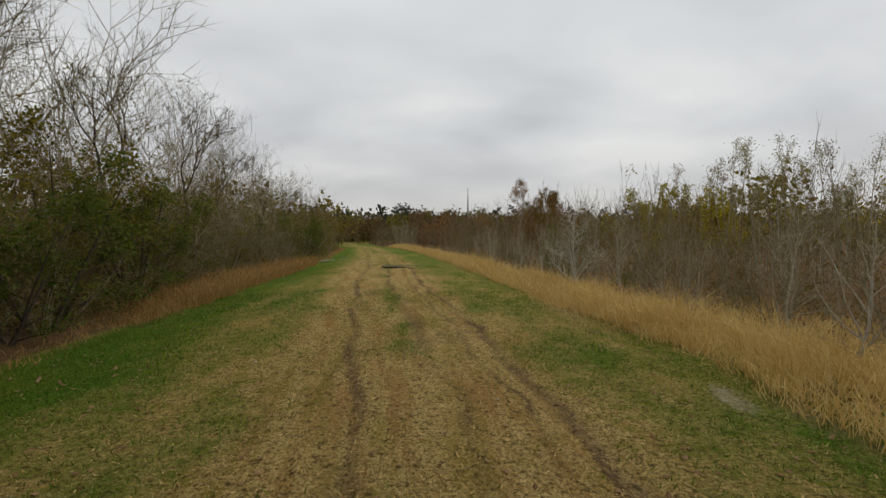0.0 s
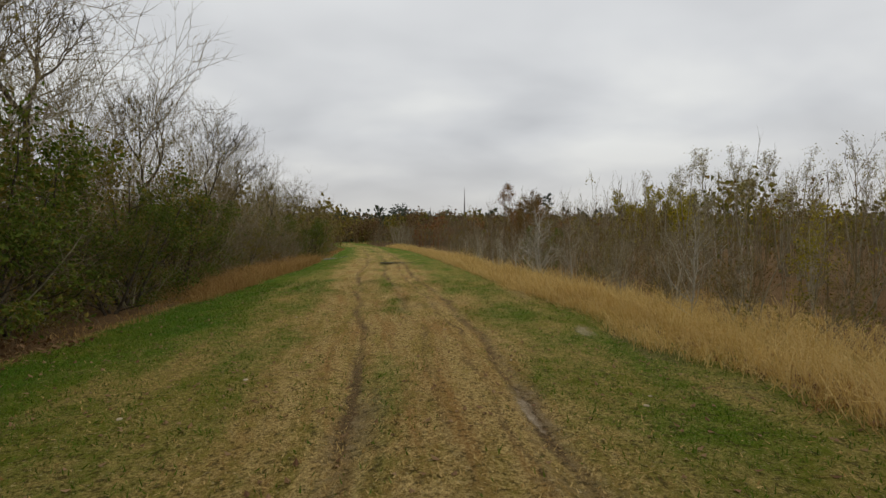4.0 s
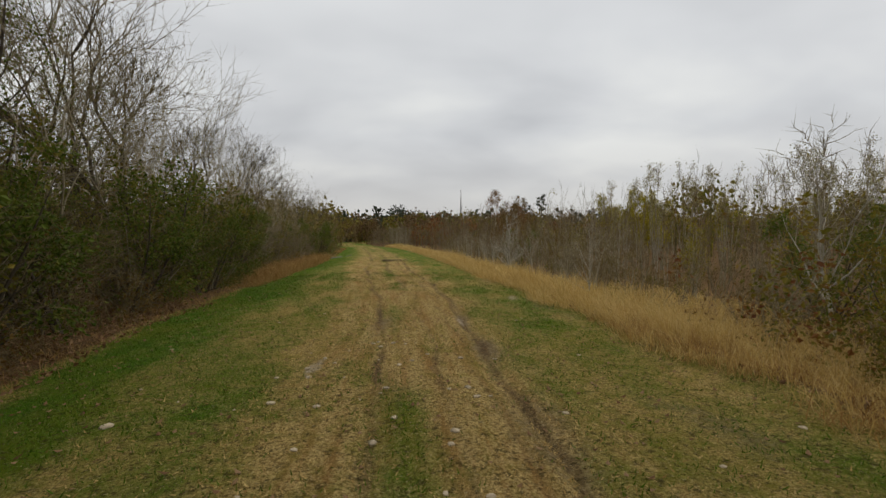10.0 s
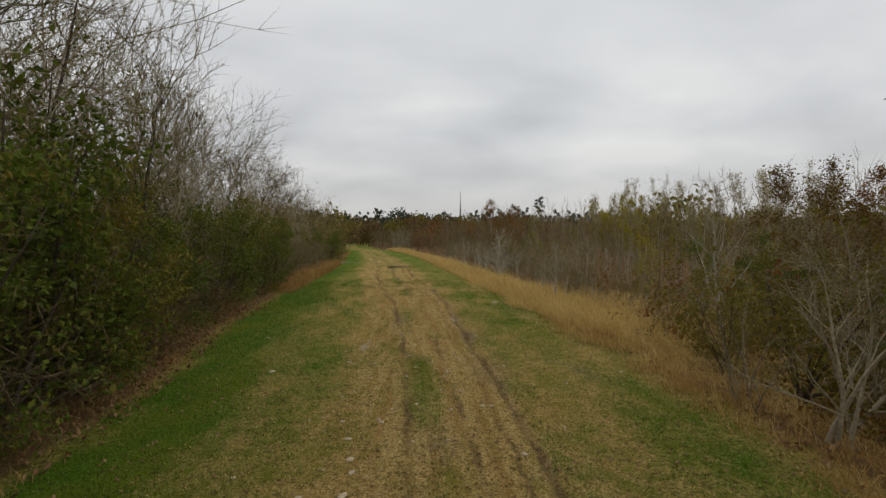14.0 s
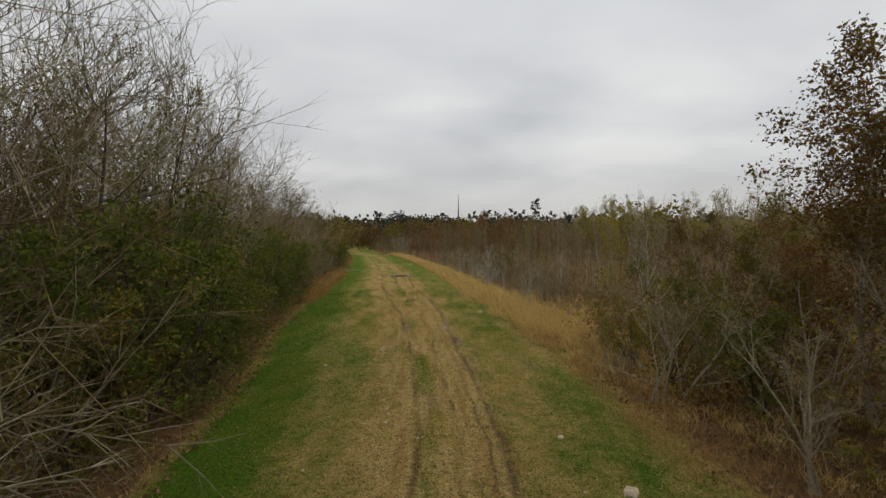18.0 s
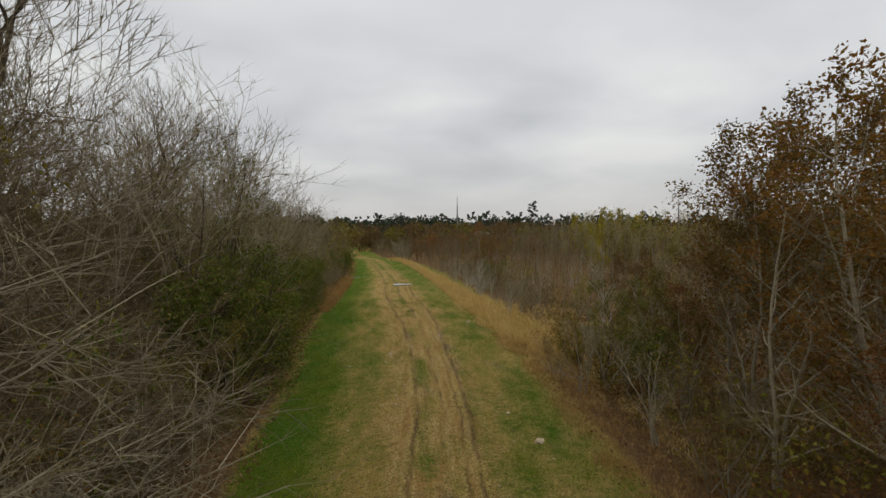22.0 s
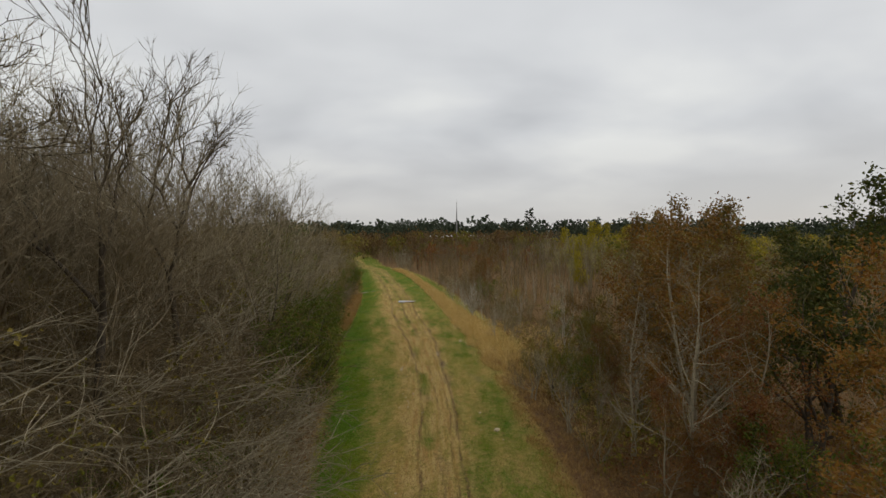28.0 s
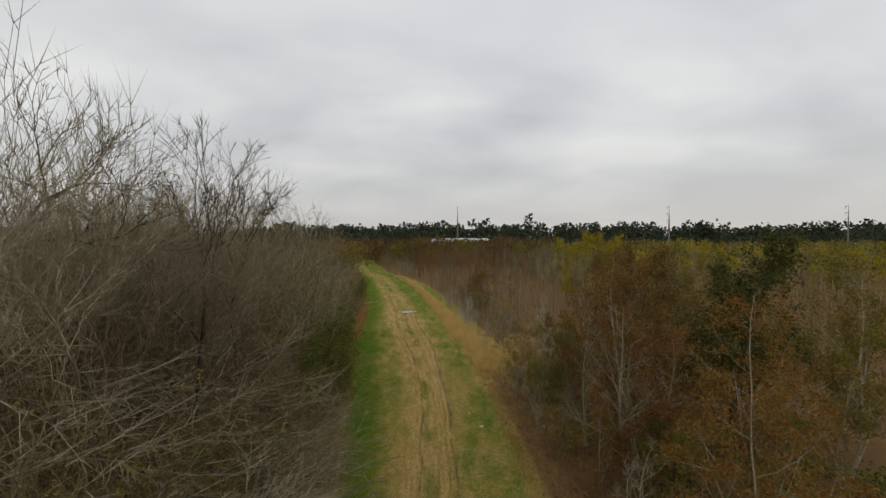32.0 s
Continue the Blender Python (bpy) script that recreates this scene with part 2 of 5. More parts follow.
    c = mix_rgb(node, links, sharpen(sep.outputs[2], 0.3), c, litter)
    links.new(c, bsdf.inputs["Base Color"])
    bsdf.inputs["Roughness"].default_value = 0.95
    bsdf.inputs["Specular IOR Level"].default_value = 0.04
    bump = node("ShaderNodeBump")
    bump.inputs["Strength"].default_value, bump.inputs["Distance"].default_value = 1.0, 0.06
    links.new(mix_rgb(node, links, 0.5, fine, speck), bump.inputs["Height"])
    links.new(bump.outputs[0], bsdf.inputs["Normal"])
    links.new(bsdf.outputs[0], out.inputs[0])
    return m


STRAW_DARK, STRAW_LIGHT, RUSSET, OLIVE = (0.16, 0.104, 0.028), (0.68, 0.485, 0.185), (0.29, 0.15, 0.045), (0.2, 0.165, 0.016)
GREEN_DARK, GREEN_LIGHT = (0.028, 0.066, 0.003), (0.095, 0.19, 0.009)
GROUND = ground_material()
BARK_DARK = bark("dark_bark", (0.04, 0.031, 0.022), (0.13, 0.105, 0.076))
BARK_GREY = bark("grey_bark", (0.19, 0.155, 0.095), (0.50, 0.435, 0.30))
BARK_PALE = bark("pale_bark", (0.27, 0.24, 0.185), (0.60, 0.56, 0.46))
TWIG_BROWN = bark("brown_twigs", (0.095, 0.07, 0.03), (0.31, 0.235, 0.11), 9)
TWIG_DARK = bark("dark_twigs", (0.055, 0.043, 0.024), (0.16, 0.125, 0.072), 9)
TWIG_GREY = bark("grey_twigs", (0.145, 0.12, 0.07), (0.42, 0.36, 0.24), 9)
TWIG_MASS = bark("olive_brown_twigs", (0.08, 0.059, 0.032), (0.27, 0.2, 0.11), 9)
TWIG_WOOD = bark("grey_brown_twigs", (0.12, 0.095, 0.056), (0.34, 0.275, 0.175), 9)
TWIG_RED = bark("reddish_twigs", (0.09, 0.055, 0.03), (0.22, 0.14, 0.08), 9)
LEAF_GREEN = foliage("evergreen_leaves", [(0.048, 0.07, 0.009), (0.095, 0.135, 0.015), (0.15, 0.185, 0.024), (0.23, 0.17, 0.032)])
LEAF_DARK = foliage("dark_oak_leaves", [(0.038, 0.05, 0.012), (0.068, 0.08, 0.017), (0.1, 0.105, 0.022), (0.14, 0.1, 0.025)])
LEAF_OLIVE = foliage("olive_leaves", [(0.09, 0.088, 0.011), (0.165, 0.155, 0.02), (0.24, 0.195, 0.03), (0.26, 0.16, 0.03)])
LEAF_BROWN = foliage("dull_brown_leaves", [(0.1, 0.078, 0.018), (0.18, 0.138, 0.028), (0.24, 0.18, 0.038), (0.19, 0.19, 0.035)])
LEAF_RUSSET = foliage("russet_leaves", [(0.11, 0.058, 0.014), (0.18, 0.096, 0.021), (0.21, 0.128, 0.028), (0.14, 0.128, 0.026)])
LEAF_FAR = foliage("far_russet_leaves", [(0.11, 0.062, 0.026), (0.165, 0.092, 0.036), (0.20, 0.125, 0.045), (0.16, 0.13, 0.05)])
LEAF_RED = foliage("dull_red_leaves", [(0.14, 0.052, 0.02), (0.23, 0.088, 0.028), (0.27, 0.135, 0.034), (0.18, 0.135, 0.032)])
LEAF_ORANGE = foliage("orange_brown_leaves", [(0.15, 0.064, 0.014), (0.24, 0.11, 0.021), (0.28, 0.15, 0.028), (0.16, 0.138, 0.027)])
LEAF_PALE = foliage("pale_yellow_green_leaves", [(0.22, 0.21, 0.07), (0.35, 0.32, 0.12), (0.44, 0.39, 0.18), (0.36, 0.23, 0.1)], 0.4)
LEAF_YELLOW = foliage("yellow_willow_leaves", [(0.2, 0.17, 0.012), (0.34, 0.28, 0.016), (0.42, 0.33, 0.022), (0.25, 0.23, 0.025)], 0.35)
# far evergreens only: distance haze is put into this lighter grey-green
HAZED_NEEDLES = foliage("hazed_dark_needles", [(0.036, 0.048, 0.028), (0.055, 0.07, 0.04), (0.08, 0.092, 0.052)], 0.1)
GOLD_GRASS = foliage("golden_dry_grass", [(0.46, 0.29, 0.075), (0.70, 0.49, 0.16), (0.82, 0.64, 0.29), (0.56, 0.33, 0.09)], 0.3, 0.75)
RUST_GRASS = foliage("rusty_dry_grass", [(0.27, 0.145, 0.045), (0.42, 0.25, 0.08), (0.5, 0.33, 0.12), (0.32, 0.17, 0.055)], 0.3, 0.75)
TURF = foliage("short_green_grass", [(0.034, 0.08, 0.004), (0.07, 0.145, 0.008), (0.105, 0.19, 0.012), (0.2, 0.2, 0.03)], 0.3)
CLIPPINGS = foliage("dry_clippings", [(0.2, 0.11, 0.03), (0.4, 0.25, 0.075), (0.6, 0.42, 0.16), (0.3, 0.2, 0.05)], 0.1, 0.85)
LITTER = foliage("fallen_leaves", [(0.12, 0.06, 0.028), (0.22, 0.125, 0.055), (0.32, 0.2, 0.1), (0.18, 0.08, 0.04)], 0.1, 0.8)
STONE = plain("pale_limestone", (0.42, 0.335, 0.215), 0.95, 0, 22, 0.35)
STEEL = plain("weathered_steel", (0.20, 0.19, 0.18), 0.6, 0.3, 2, 0.15)
ROOF_WHITE = plain("white_metal_roof", (0.62, 0.63, 0.64), 0.5, 0, 0.2, 0.06)
WALL_GREY = plain("grey_metal_cladding", (0.30, 0.31, 0.32), 0.6, 0, 0.3, 0.1)
DEAD_WOOD = bark("bleached_dead_wood", (0.20, 0.17, 0.13), (0.48, 0.43, 0.35))
WATER, _node, _links = material("muddy_puddle")
_out, _bsdf = _node("ShaderNodeOutputMaterial"), _node("ShaderNodeBsdfPrincipled")
_bsdf.inputs["Base Color"].default_value, _bsdf.inputs["Roughness"].default_value, _bsdf.inputs["IOR"].default_value = (0.20, 0.17, 0.13, 1), 0.03, 1.33
_links.new(_bsdf.outputs[0], _out.inputs[0])


# ---------------------------------------------------------------- the plan, metres
EDGE_LEFT = ([-60, -27, -13, -10, -7.5, -5, -2.5, 1.3, 4, 6.6, 9, 18, 31, 43, 59, 77, 104, 125], [-1.6, -1.8, -2.05, -2.45, -2.95, -3.2, -3.7, -4.6, -4.9, -5.2, -5.5, -6.4, -8.1, -10.2, -12.9, -18, -25, -31])
EDGE_RIGHT = ([-60, -30, -14, -8, -4, -2.5, 0, 1.6, 3.5, 5.2, 7.5, 12, 17, 21, 30, 36, 50, 60, 77, 104, 125], [4.2, 4.1, 3.85, 3.65, 3.55, 3.5, 3.15, 2.95, 2.75, 2.65, 2.25, 1.7, 1.05, 0.6, -0.7, -1.6, -4.2, -6.9, -14.0, -19, -24])
RUT_RIGHT = ([-60, -30, -13.3, -8.5, -6, -4, -1.3, 0.7, 3.4, 4.8, 7.5, 13, 21, 31, 60, 77, 104], [3.3, 2.4, 1.8, 1.65, 1.58, 1.46, 1.22, 1.06, 0.9, 0.72, 0.35, -0.65, -1.6, -3.2, -8.8, -15, -21])


def along(table, y):
    return float(np.interp(y, *table))


def smooth(a, b, x):
    t = min(1.0, max(0.0, (x - a) / (b - a)))
    return t * t * (3 - 2 * t)


def gauge(y):
    """How far apart the two wheel tracks run."""
    return along(([-5, 0, 3, 8], [1.2, 1.25, 1.6, 1.85]), y)


def ruts(x, y):
    """How deep in a wheel track a place lies, 0 to 1, for the right and the left track, and the older middle one."""
    r = along(RUT_RIGHT, y) + 0.05 * math.sin(y * 0.9)
    patchy = noise.noise(Vector((x * 0.5, y * 0.22, 3.0)))
    wide = 0.075 + 0.05 * smooth(-3, 1, y) * smooth(9, 3, y)
    near = smooth(-2, -5, y)
    right = math.exp(-((x - r) / wide) ** 2) * smooth(-0.25, 0.25, patchy + 0.05)
    left = math.exp(-((x - r + gauge(y) + 0.06 * math.sin(y * 0.5)) / 0.1) ** 2) * smooth(-0.35, 0.15, patchy) * (1 - 0.6 * near)
    middle = math.exp(-((x - r + 0.9) / 0.085) ** 2) * smooth(0.0, 0.35, noise.noise(Vector((x, y * 0.15, 9.0))) + 0.05 + 0.25 * near)
    return right, left, middle


def height(x, y):
    """Ground height: a level trail on a low bank that falls away to the wet woods on the right."""
    right, left = x - along(EDGE_RIGHT, y), along(EDGE_LEFT, y) - x
    flat = smooth(30, 12, y)
    z = -(0.3 + 0.25 * flat * smooth(4, -4, y)) * smooth(0.2, 2.8, right) - 0.35 * flat * smooth(3, 9, right) - 0.2 * smooth(-2.2, 0.3, left) - 0.2 * smooth(0.0, 5, left)
    if abs(x) < 60 and -70 < y < 130:
        z += 0.035 * noise.noise(Vector((x * 0.6, y * 0.45, 0))) + 0.012 * noise.noise(Vector((x * 2.5, y * 2.1, 5)))
        if right < 0.5 and left < 0.5:
            a, b, c = ruts(x, y)
            z -= 0.055 * a + 0.05 * b + 0.03 * c
            z += 0.05 * smooth(1.6, 0, abs(x - along(RUT_RIGHT, y) + 0.9))
    return z


def zones(x, y):
    """Shares of green grass, bare soil and leaf litter on the ground."""
    left, right = along(EDGE_LEFT, y), along(EDGE_RIGHT, y)
    r = along(RUT_RIGHT, y)
    n = noise.noise(Vector((x * 0.35, y * 0.16, 2)))
    n2 = noise.noise(Vector((x * 1.1, y * 0.5, 7)))
    n3 = noise.noise(Vector((x * 2.6, y * 1.1, 17)))
    # straw lies thickest in the two wheel tracks, thins out over the shoulders and gives way to green
    half = 0.95 + 0.5 * smooth(-7, 5, y)
    mid = r - 0.12 - half + 0.4 * smooth(-7, 5, y)
    lane = smooth(half + 0.35, half - 0.35, abs(x - mid) + 0.35 * n2)
    strip = math.exp(-((x - mid - 0.1) / 0.22) ** 2) * smooth(-0.15, 0.3, n2 + 0.1)
    u = (x - left) / max(1.0, mid - half - left)
    lush = smooth(0.85, 0.3, u + 0.3 * n) * smooth(-0.2, 0.22, u + 0.12 * n2)
    shoulder = smooth(r + 0.3, r + 1.1, x + 0.4 * n) * smooth(right + 0.6, right - 0.3, x)
    green = 0.43 + 0.24 * n + 0.26 * n2 + 0.32 * n3 - 0.34 * lane + 0.42 * strip
    green = max(green + (0.68 - 0.2 * smooth(-4, -2, y) * smooth(4, 2, y)) * lush, green + 0.1 * shoulder)
    green += 0.30 * smooth(12, 40, y)
    a, b, c = ruts(x, y)
    soil = max(a * 0.52, b * 0.5, c * 0.5)
    soil = max(soil, 0.42 * smooth(0.34, 0.55, noise.noise(Vector((x * 0.9, y * 0.55, 21)))) * smooth(r + 0.6, r + 1.3, x))
    soil = max(soil, 0.42 * smooth(0.1, 0.5, noise.noise(Vector((x * 1.6, y * 0.6, 33)))) * lane)
    for px, py, wx, wy, k in ((1.05, 0.75, 0.15, 0.75, 1.0), (-0.2, 0.3, 0.2, 0.9, 0.75), (1.25, -1.1, 0.22, 0.8, 0.85), (1.4, -3.4, 0.3, 0.9, 0.6), (2.75, 3.4, 0.22, 0.6, 0.5), (2.95, 1.2, 0.2, 0.4, 0.5), (2.2, 7.5, 0.22, 0.8, 0.5)):
        soil = max(soil, k * math.exp(-((x - px) / wx) ** 2 - ((y - py) / wy) ** 2 + 0.8 * n3))
    wild = max(smooth(0.3, -0.5, x - left), smooth(2.4, 4.2, x - right) if y > 2 else smooth(0.1, 1.2, x - right))
    mud = max(math.exp(-((x - 1.02 + 0.1 * (y - 0.9)) / 0.08) ** 2 - ((y - 0.8) / 0.5) ** 2 + 0.9 * n3), 0.62 * math.exp(-((x - 2.4) / 0.28) ** 2 - ((y - 3.8) / 0.55) ** 2 + 0.9 * n3), 0.8 * math.exp(-((x + 0.62) / 0.12) ** 2 - ((y + 1.9) / 0.5) ** 2 + 0.9 * n3))
    return (min(1, max(0, green)) * (1 - wild), soil * (1 - wild), wild, min(1, mud))


# ---------------------------------------------------------------- builders
class Geo:
    """Triangles under way: tapered tubes, spikes, leaves."""

    def __init__(self):
        self.v, self.f = [], []

    def tube(self, pts, radii, sides):
        v, f = self.v, self.f
        start, last = len(v), len(pts) - 1
        for i, p in enumerate(pts):
            d = (pts[min(i + 1, last)] - pts[max(i - 1, 0)]).normalized()
            a = d.cross(Vector((0.31, 0.87, 0.38))).normalized()
            b = d.cross(a)
            if i == last:
                v.append(tuple(p))
                break
            for k in range(sides):
                w = 2 * math.pi * k / sides
                v.append(tuple(p + a * (radii[i] * math.cos(w)) + b * (radii[i] * math.sin(w))))
        for i in range(last - 1):
            for k in range(sides):
                p, q = start + i * sides + k, start + i * sides + (k + 1) % sides
                f.append((p, q, q + sides))
                f.append((p, q + sides, p + sides))
        tip, base = len(v) - 1, start + (last - 1) * sides
        for k in range(sides):
            f.append((base + k, base + (k + 1) % sides, tip))

    def leaf(self, p, d, side, length, width):
        n = len(self.v)
        mid = p + d * (length * 0.45)
        drop = d.cross(side) * (width * 0.25)
        self.v += [tuple(p), tuple(mid + side * (width * 0.5) + drop), tuple(p + d * length), tuple(mid - side * (width * 0.5) + drop)]
        self.f += [(n, n + 1, n + 2), (n, n + 2, n + 3)]

    def blade(self, p, d, bend, length, width, side):
        n = len(self.v)
        m = p + d * (length * 0.55)
        e = m + (d + bend).normalized() * (length * 0.45)
        self.v += [tuple(p - side * width * 0.5), tuple(p + side * width * 0.5), tuple(m - side * width * 0.45), tuple(m + side * width * 0.45), tuple(e)]
        self.f += [(n, n + 1, n + 3), (n, n + 3, n + 2), (n + 2, n + 3, n + 4)]

    def sliver(self, p, d, side, length, width):
        n = len(self.v)
        self.v += [tuple(p - side * (width * 0.5)), tuple(p + side * (width * 0.5)), tuple(p + d * length)]
        self.f.append((n, n + 1, n + 2))

    def arrays(self):
        return np.array(self.v, dtype=np.float32).reshape(-1, 3), np.array(self.f, dtype=np.int32).reshape(-1, 3)


def make_mesh(name, v, f, mat, soft=False):
    me = bpy.data.meshes.new(name)
    me.vertices.add(len(v))
    me.vertices.foreach_set("co", np.ascontiguousarray(v, dtype=np.float32).ravel())
    me.loops.add(3 * len(f))
    me.loops.foreach_set("vertex_index", np.ascontiguousarray(f, dtype=np.int32).ravel())
    me.polygons.add(len(f))
    me.polygons.foreach_set("loop_start", np.arange(0, 3 * len(f), 3, dtype=np.int32))
    me.polygons.foreach_set("use_smooth", np.full(len(f), soft))
    me.update(calc_edges=True)
    me.materials.append(mat)
    return me


def geo_mesh(name, geo, mat, soft=False):
    v, f = geo.arrays()
    return make_mesh(name, v, f, mat, soft)


def part(name, me, parent, label=""):
    ob = new(name, me)
    ob.parent = parent
    return tagged(ob, label)


def any_way(rng):
    z, w = rng.uniform(-1, 1), rng.uniform(0, 2 * math.pi)
    s = math.sqrt(1 - z * z)
    return Vector((s * math.cos(w), s * math.sin(w), z))


def off(rng, d, degrees):
    """A direction that leaves d by that angle, to any side."""
    a = d.cross(any_way(rng))
    while a.length < 0.05:
        a = d.cross(any_way(rng))
    a.normalize()
    w = radians(degrees)
    return (d * math.cos(w) + a * math.sin(w)).normalized()


def bend_path(rng, p, d, length, steps, wobble, up):
    pts, step = [p.copy()], length / steps
    for _ in range(steps):
        d = (d + any_way(rng) * wobble + Vector((0, 0, up / steps))).normalized()
        p = p + d * step
        pts.append(p)
    return pts


def at_path(pts, u):
    s = u * (len(pts) - 1)
    i = min(int(s), len(pts) - 2)
    return pts[i].lerp(pts[i + 1], s - i), (pts[i + 1] - pts[i]).normalized()


def grow(seed, tall, thick, stems=1, splay=8, limbs=14, limb_len=0.38, angle=(35, 60), sub=6, sub_len=0.45, twigs=5, twig_len=0.32,
         first=0.25, up=0.35, wobble=0.13, lean=None, fine=0.0045, sides=6, segs=8, limb_sides=4, limb_segs=4, sub_segs=3):
    """A woody plant: a list of stems, a list of limbs, the twigs in one heap of triangles, and the twigs' ends for leaves."""
    rng = random.Random(seed)
    trunks, boughs, twig, tips = [], [], Geo(), []
    for s in range(stems):
        d = off(rng, Vector((0, 0, 1)), splay * rng.uniform(0.5, 1.2))
        if lean is not None:
            d = (d + Vector(lean)).normalized()
        h = tall * (1 if s == 0 else rng.uniform(0.6, 0.98))
        p = Vector((rng.uniform(-1, 1), rng.uniform(-1, 1), 0)) * (0.04 * stems if stems > 1 else 0)
        p.z = -0.12
        pts = bend_path(rng, p, d, h, segs, wobble, up)
        rad = [thick * (1 - 0.9 * i / segs) * (1.35 if i == 0 else 1) for i in range(segs + 1)]
        trunk = Geo()
        trunk.tube(pts, rad, sides)
        trunks.append(trunk)
        n = max(2, limbs // stems)
        for i in range(n):
            u = first + (0.97 - first) * (i + rng.random()) / n
            q, dd = at_path(pts, u)
            ll = h * limb_len * (1.2 - u) * rng.uniform(0.6, 1.2)
            lr = max(0.004, thick * (1 - 0.9 * u) * 0.6)
            lp = bend_path(rng, q, off(rng, dd, rng.uniform(*angle)), ll, limb_segs, wobble * 1.3, up)
            limb = Geo()
            limb.tube(lp, [lr * (1 - 0.8 * k / limb_segs) for k in range(limb_segs + 1)], limb_sides)
            boughs.append(limb)
            for j in range(sub):
                u2 = 0.15 + 0.85 * (j + rng.random()) / sub
                q2, d2 = at_path(lp, min(u2, 0.99))
                sl = ll * sub_len * (1.25 - u2) * rng.uniform(0.6, 1.3) + 0.12
                sp = bend_path(rng, q2, off(rng, d2, rng.uniform(25, 60)), sl, sub_segs, wobble * 1.9, up * 0.8)
                sr = max(fine * 1.5, lr * (1 - 0.8 * u2) * 0.55)
                twig.tube(sp, [sr * (1 - 0.8 * k / sub_segs) for k in range(sub_segs + 1)], 3)
                tips.append((sp[-1], d2))
                for k in range(twigs):
                    q3, d3 = at_path(sp, rng.uniform(0.1, 0.99))
                    w = off(rng, d3, rng.uniform(30, 70))
                    w.z += up * 0.5
                    w.normalize()
                    tl = twig_len * rng.uniform(0.4, 1.2)
                    twig.tube([q3, q3 + w * tl], [fine, 0], 3)
                    tips.append((q3 + w * tl, w))
    return trunks, boughs, twig, tips


def fork(seed, tall, thick, stems=1, splay=6, levels=7, angle=24, ratio=0.76, up=0.25, first=0.3, wobble=0.16, lean=None, sides=6, apart=2, fine=0.0032):
    """A bare tree whose every branch forks in two or three: trunks, the lowest limbs one by one, and the finer rest."""
    rng = random.Random(seed)
    trunks, boughs, twig, tips = [], [], Geo(), []

    def branch(p, d, length, r, level):
        steps = 3 if level < 3 else 2 if level < levels - 2 else 1
        pts = bend_path(rng, p, d, length, steps, wobble, up)
        end = 0.68 if level < levels - 1 else 0.0
        rad = [r * (1 - (1 - end) * k / steps) for k in range(steps)] + [0]
        out = pts[-1] + (pts[-1] - pts[-2]).normalized() * length * 0.12
        if level <= apart:
            limb = Geo()
            limb.tube(pts + [out], rad[:-1] + [r * end, 0], 6 if level < 2 else 4)
            boughs.append(limb)
        else:
            twig.tube(pts if end == 0 else pts + [out], rad if end == 0 else rad[:-1] + [r * end, 0], 3)
        if level >= levels - 1:
            tips.append((pts[-1], d))
            return
        dd = (pts[-1] - pts[-2]).normalized()
        n = 3 if rng.random() < 0.3 else 2
        for k in range(n):
            a = angle * rng.uniform(0.6, 1.35)
            branch(pts[-1], off(rng, dd, a), length * ratio * rng.uniform(0.72, 1.18), max(fine, r * (0.74 if k == 0 else 0.62)), level + 1)
        if level >= 2:
            q, dq = at_path(pts, rng.uniform(0.3, 0.8))
            branch(q, off(rng, dq, angle * 1.7), length * ratio * rng.uniform(0.4, 0.7), max(fine, r * 0.45), max(level + 2, levels - 2))

    for s in range(stems):
        d = off(rng, Vector((0, 0, 1)), splay * rng.uniform(0.5, 1.2))
        if lean is not None:
            d = (d + Vector(lean)).normalized()
        h = tall * (1 if s == 0 else rng.uniform(0.7, 0.98))
        p = Vector((rng.uniform(-1, 1), rng.uniform(-1, 1), 0)) * (0.05 * stems if stems > 1 else 0)
        p.z = -0.12
        pts = bend_path(rng, p, d, h * first, 4, wobble * 0.6, up)
        trunk = Geo()
        trunk.tube(pts + [pts[-1] + (pts[-1] - pts[-2]) * 0.3], [thick * 1.35, thick, thick * 0.95, thick * 0.9, thick * 0.8, 0], sides)
        trunks.append(trunk)
        start = h * (1 - first) * (1 - ratio) / (1 - ratio ** levels) * 1.12
        dd = (pts[-1] - pts[-2]).normalized()
        for k in range(3 if rng.random() < 0.5 else 2):
            branch(pts[-1], off(rng, dd, angle * rng.uniform(0.6, 1.3)), start * rng.uniform(0.85, 1.15), thick * (0.75 if k == 0 else 0.6), 0)
    return trunks, boughs, twig, tips


def leaves(seed, tips, count, size, spread=0.12, droop=0.3):
    rng, g = random.Random(seed), Geo()
    for _ in range(count):
        p, d = tips[rng.randrange(len(tips))]
        q = p - d * rng.uniform(0, 0.25) + any_way(rng) * spread * rng.random()
        w = (any_way(rng) + d * 0.5 - Vector((0, 0, droop))).normalized()
        side = w.cross(any_way(rng))
        if side.length < 0.1:
            continue
        s = size * rng.uniform(0.6, 1.3)
        g.leaf(q, w, side.normalized(), s, s * rng.uniform(0.45, 0.7))
    return g


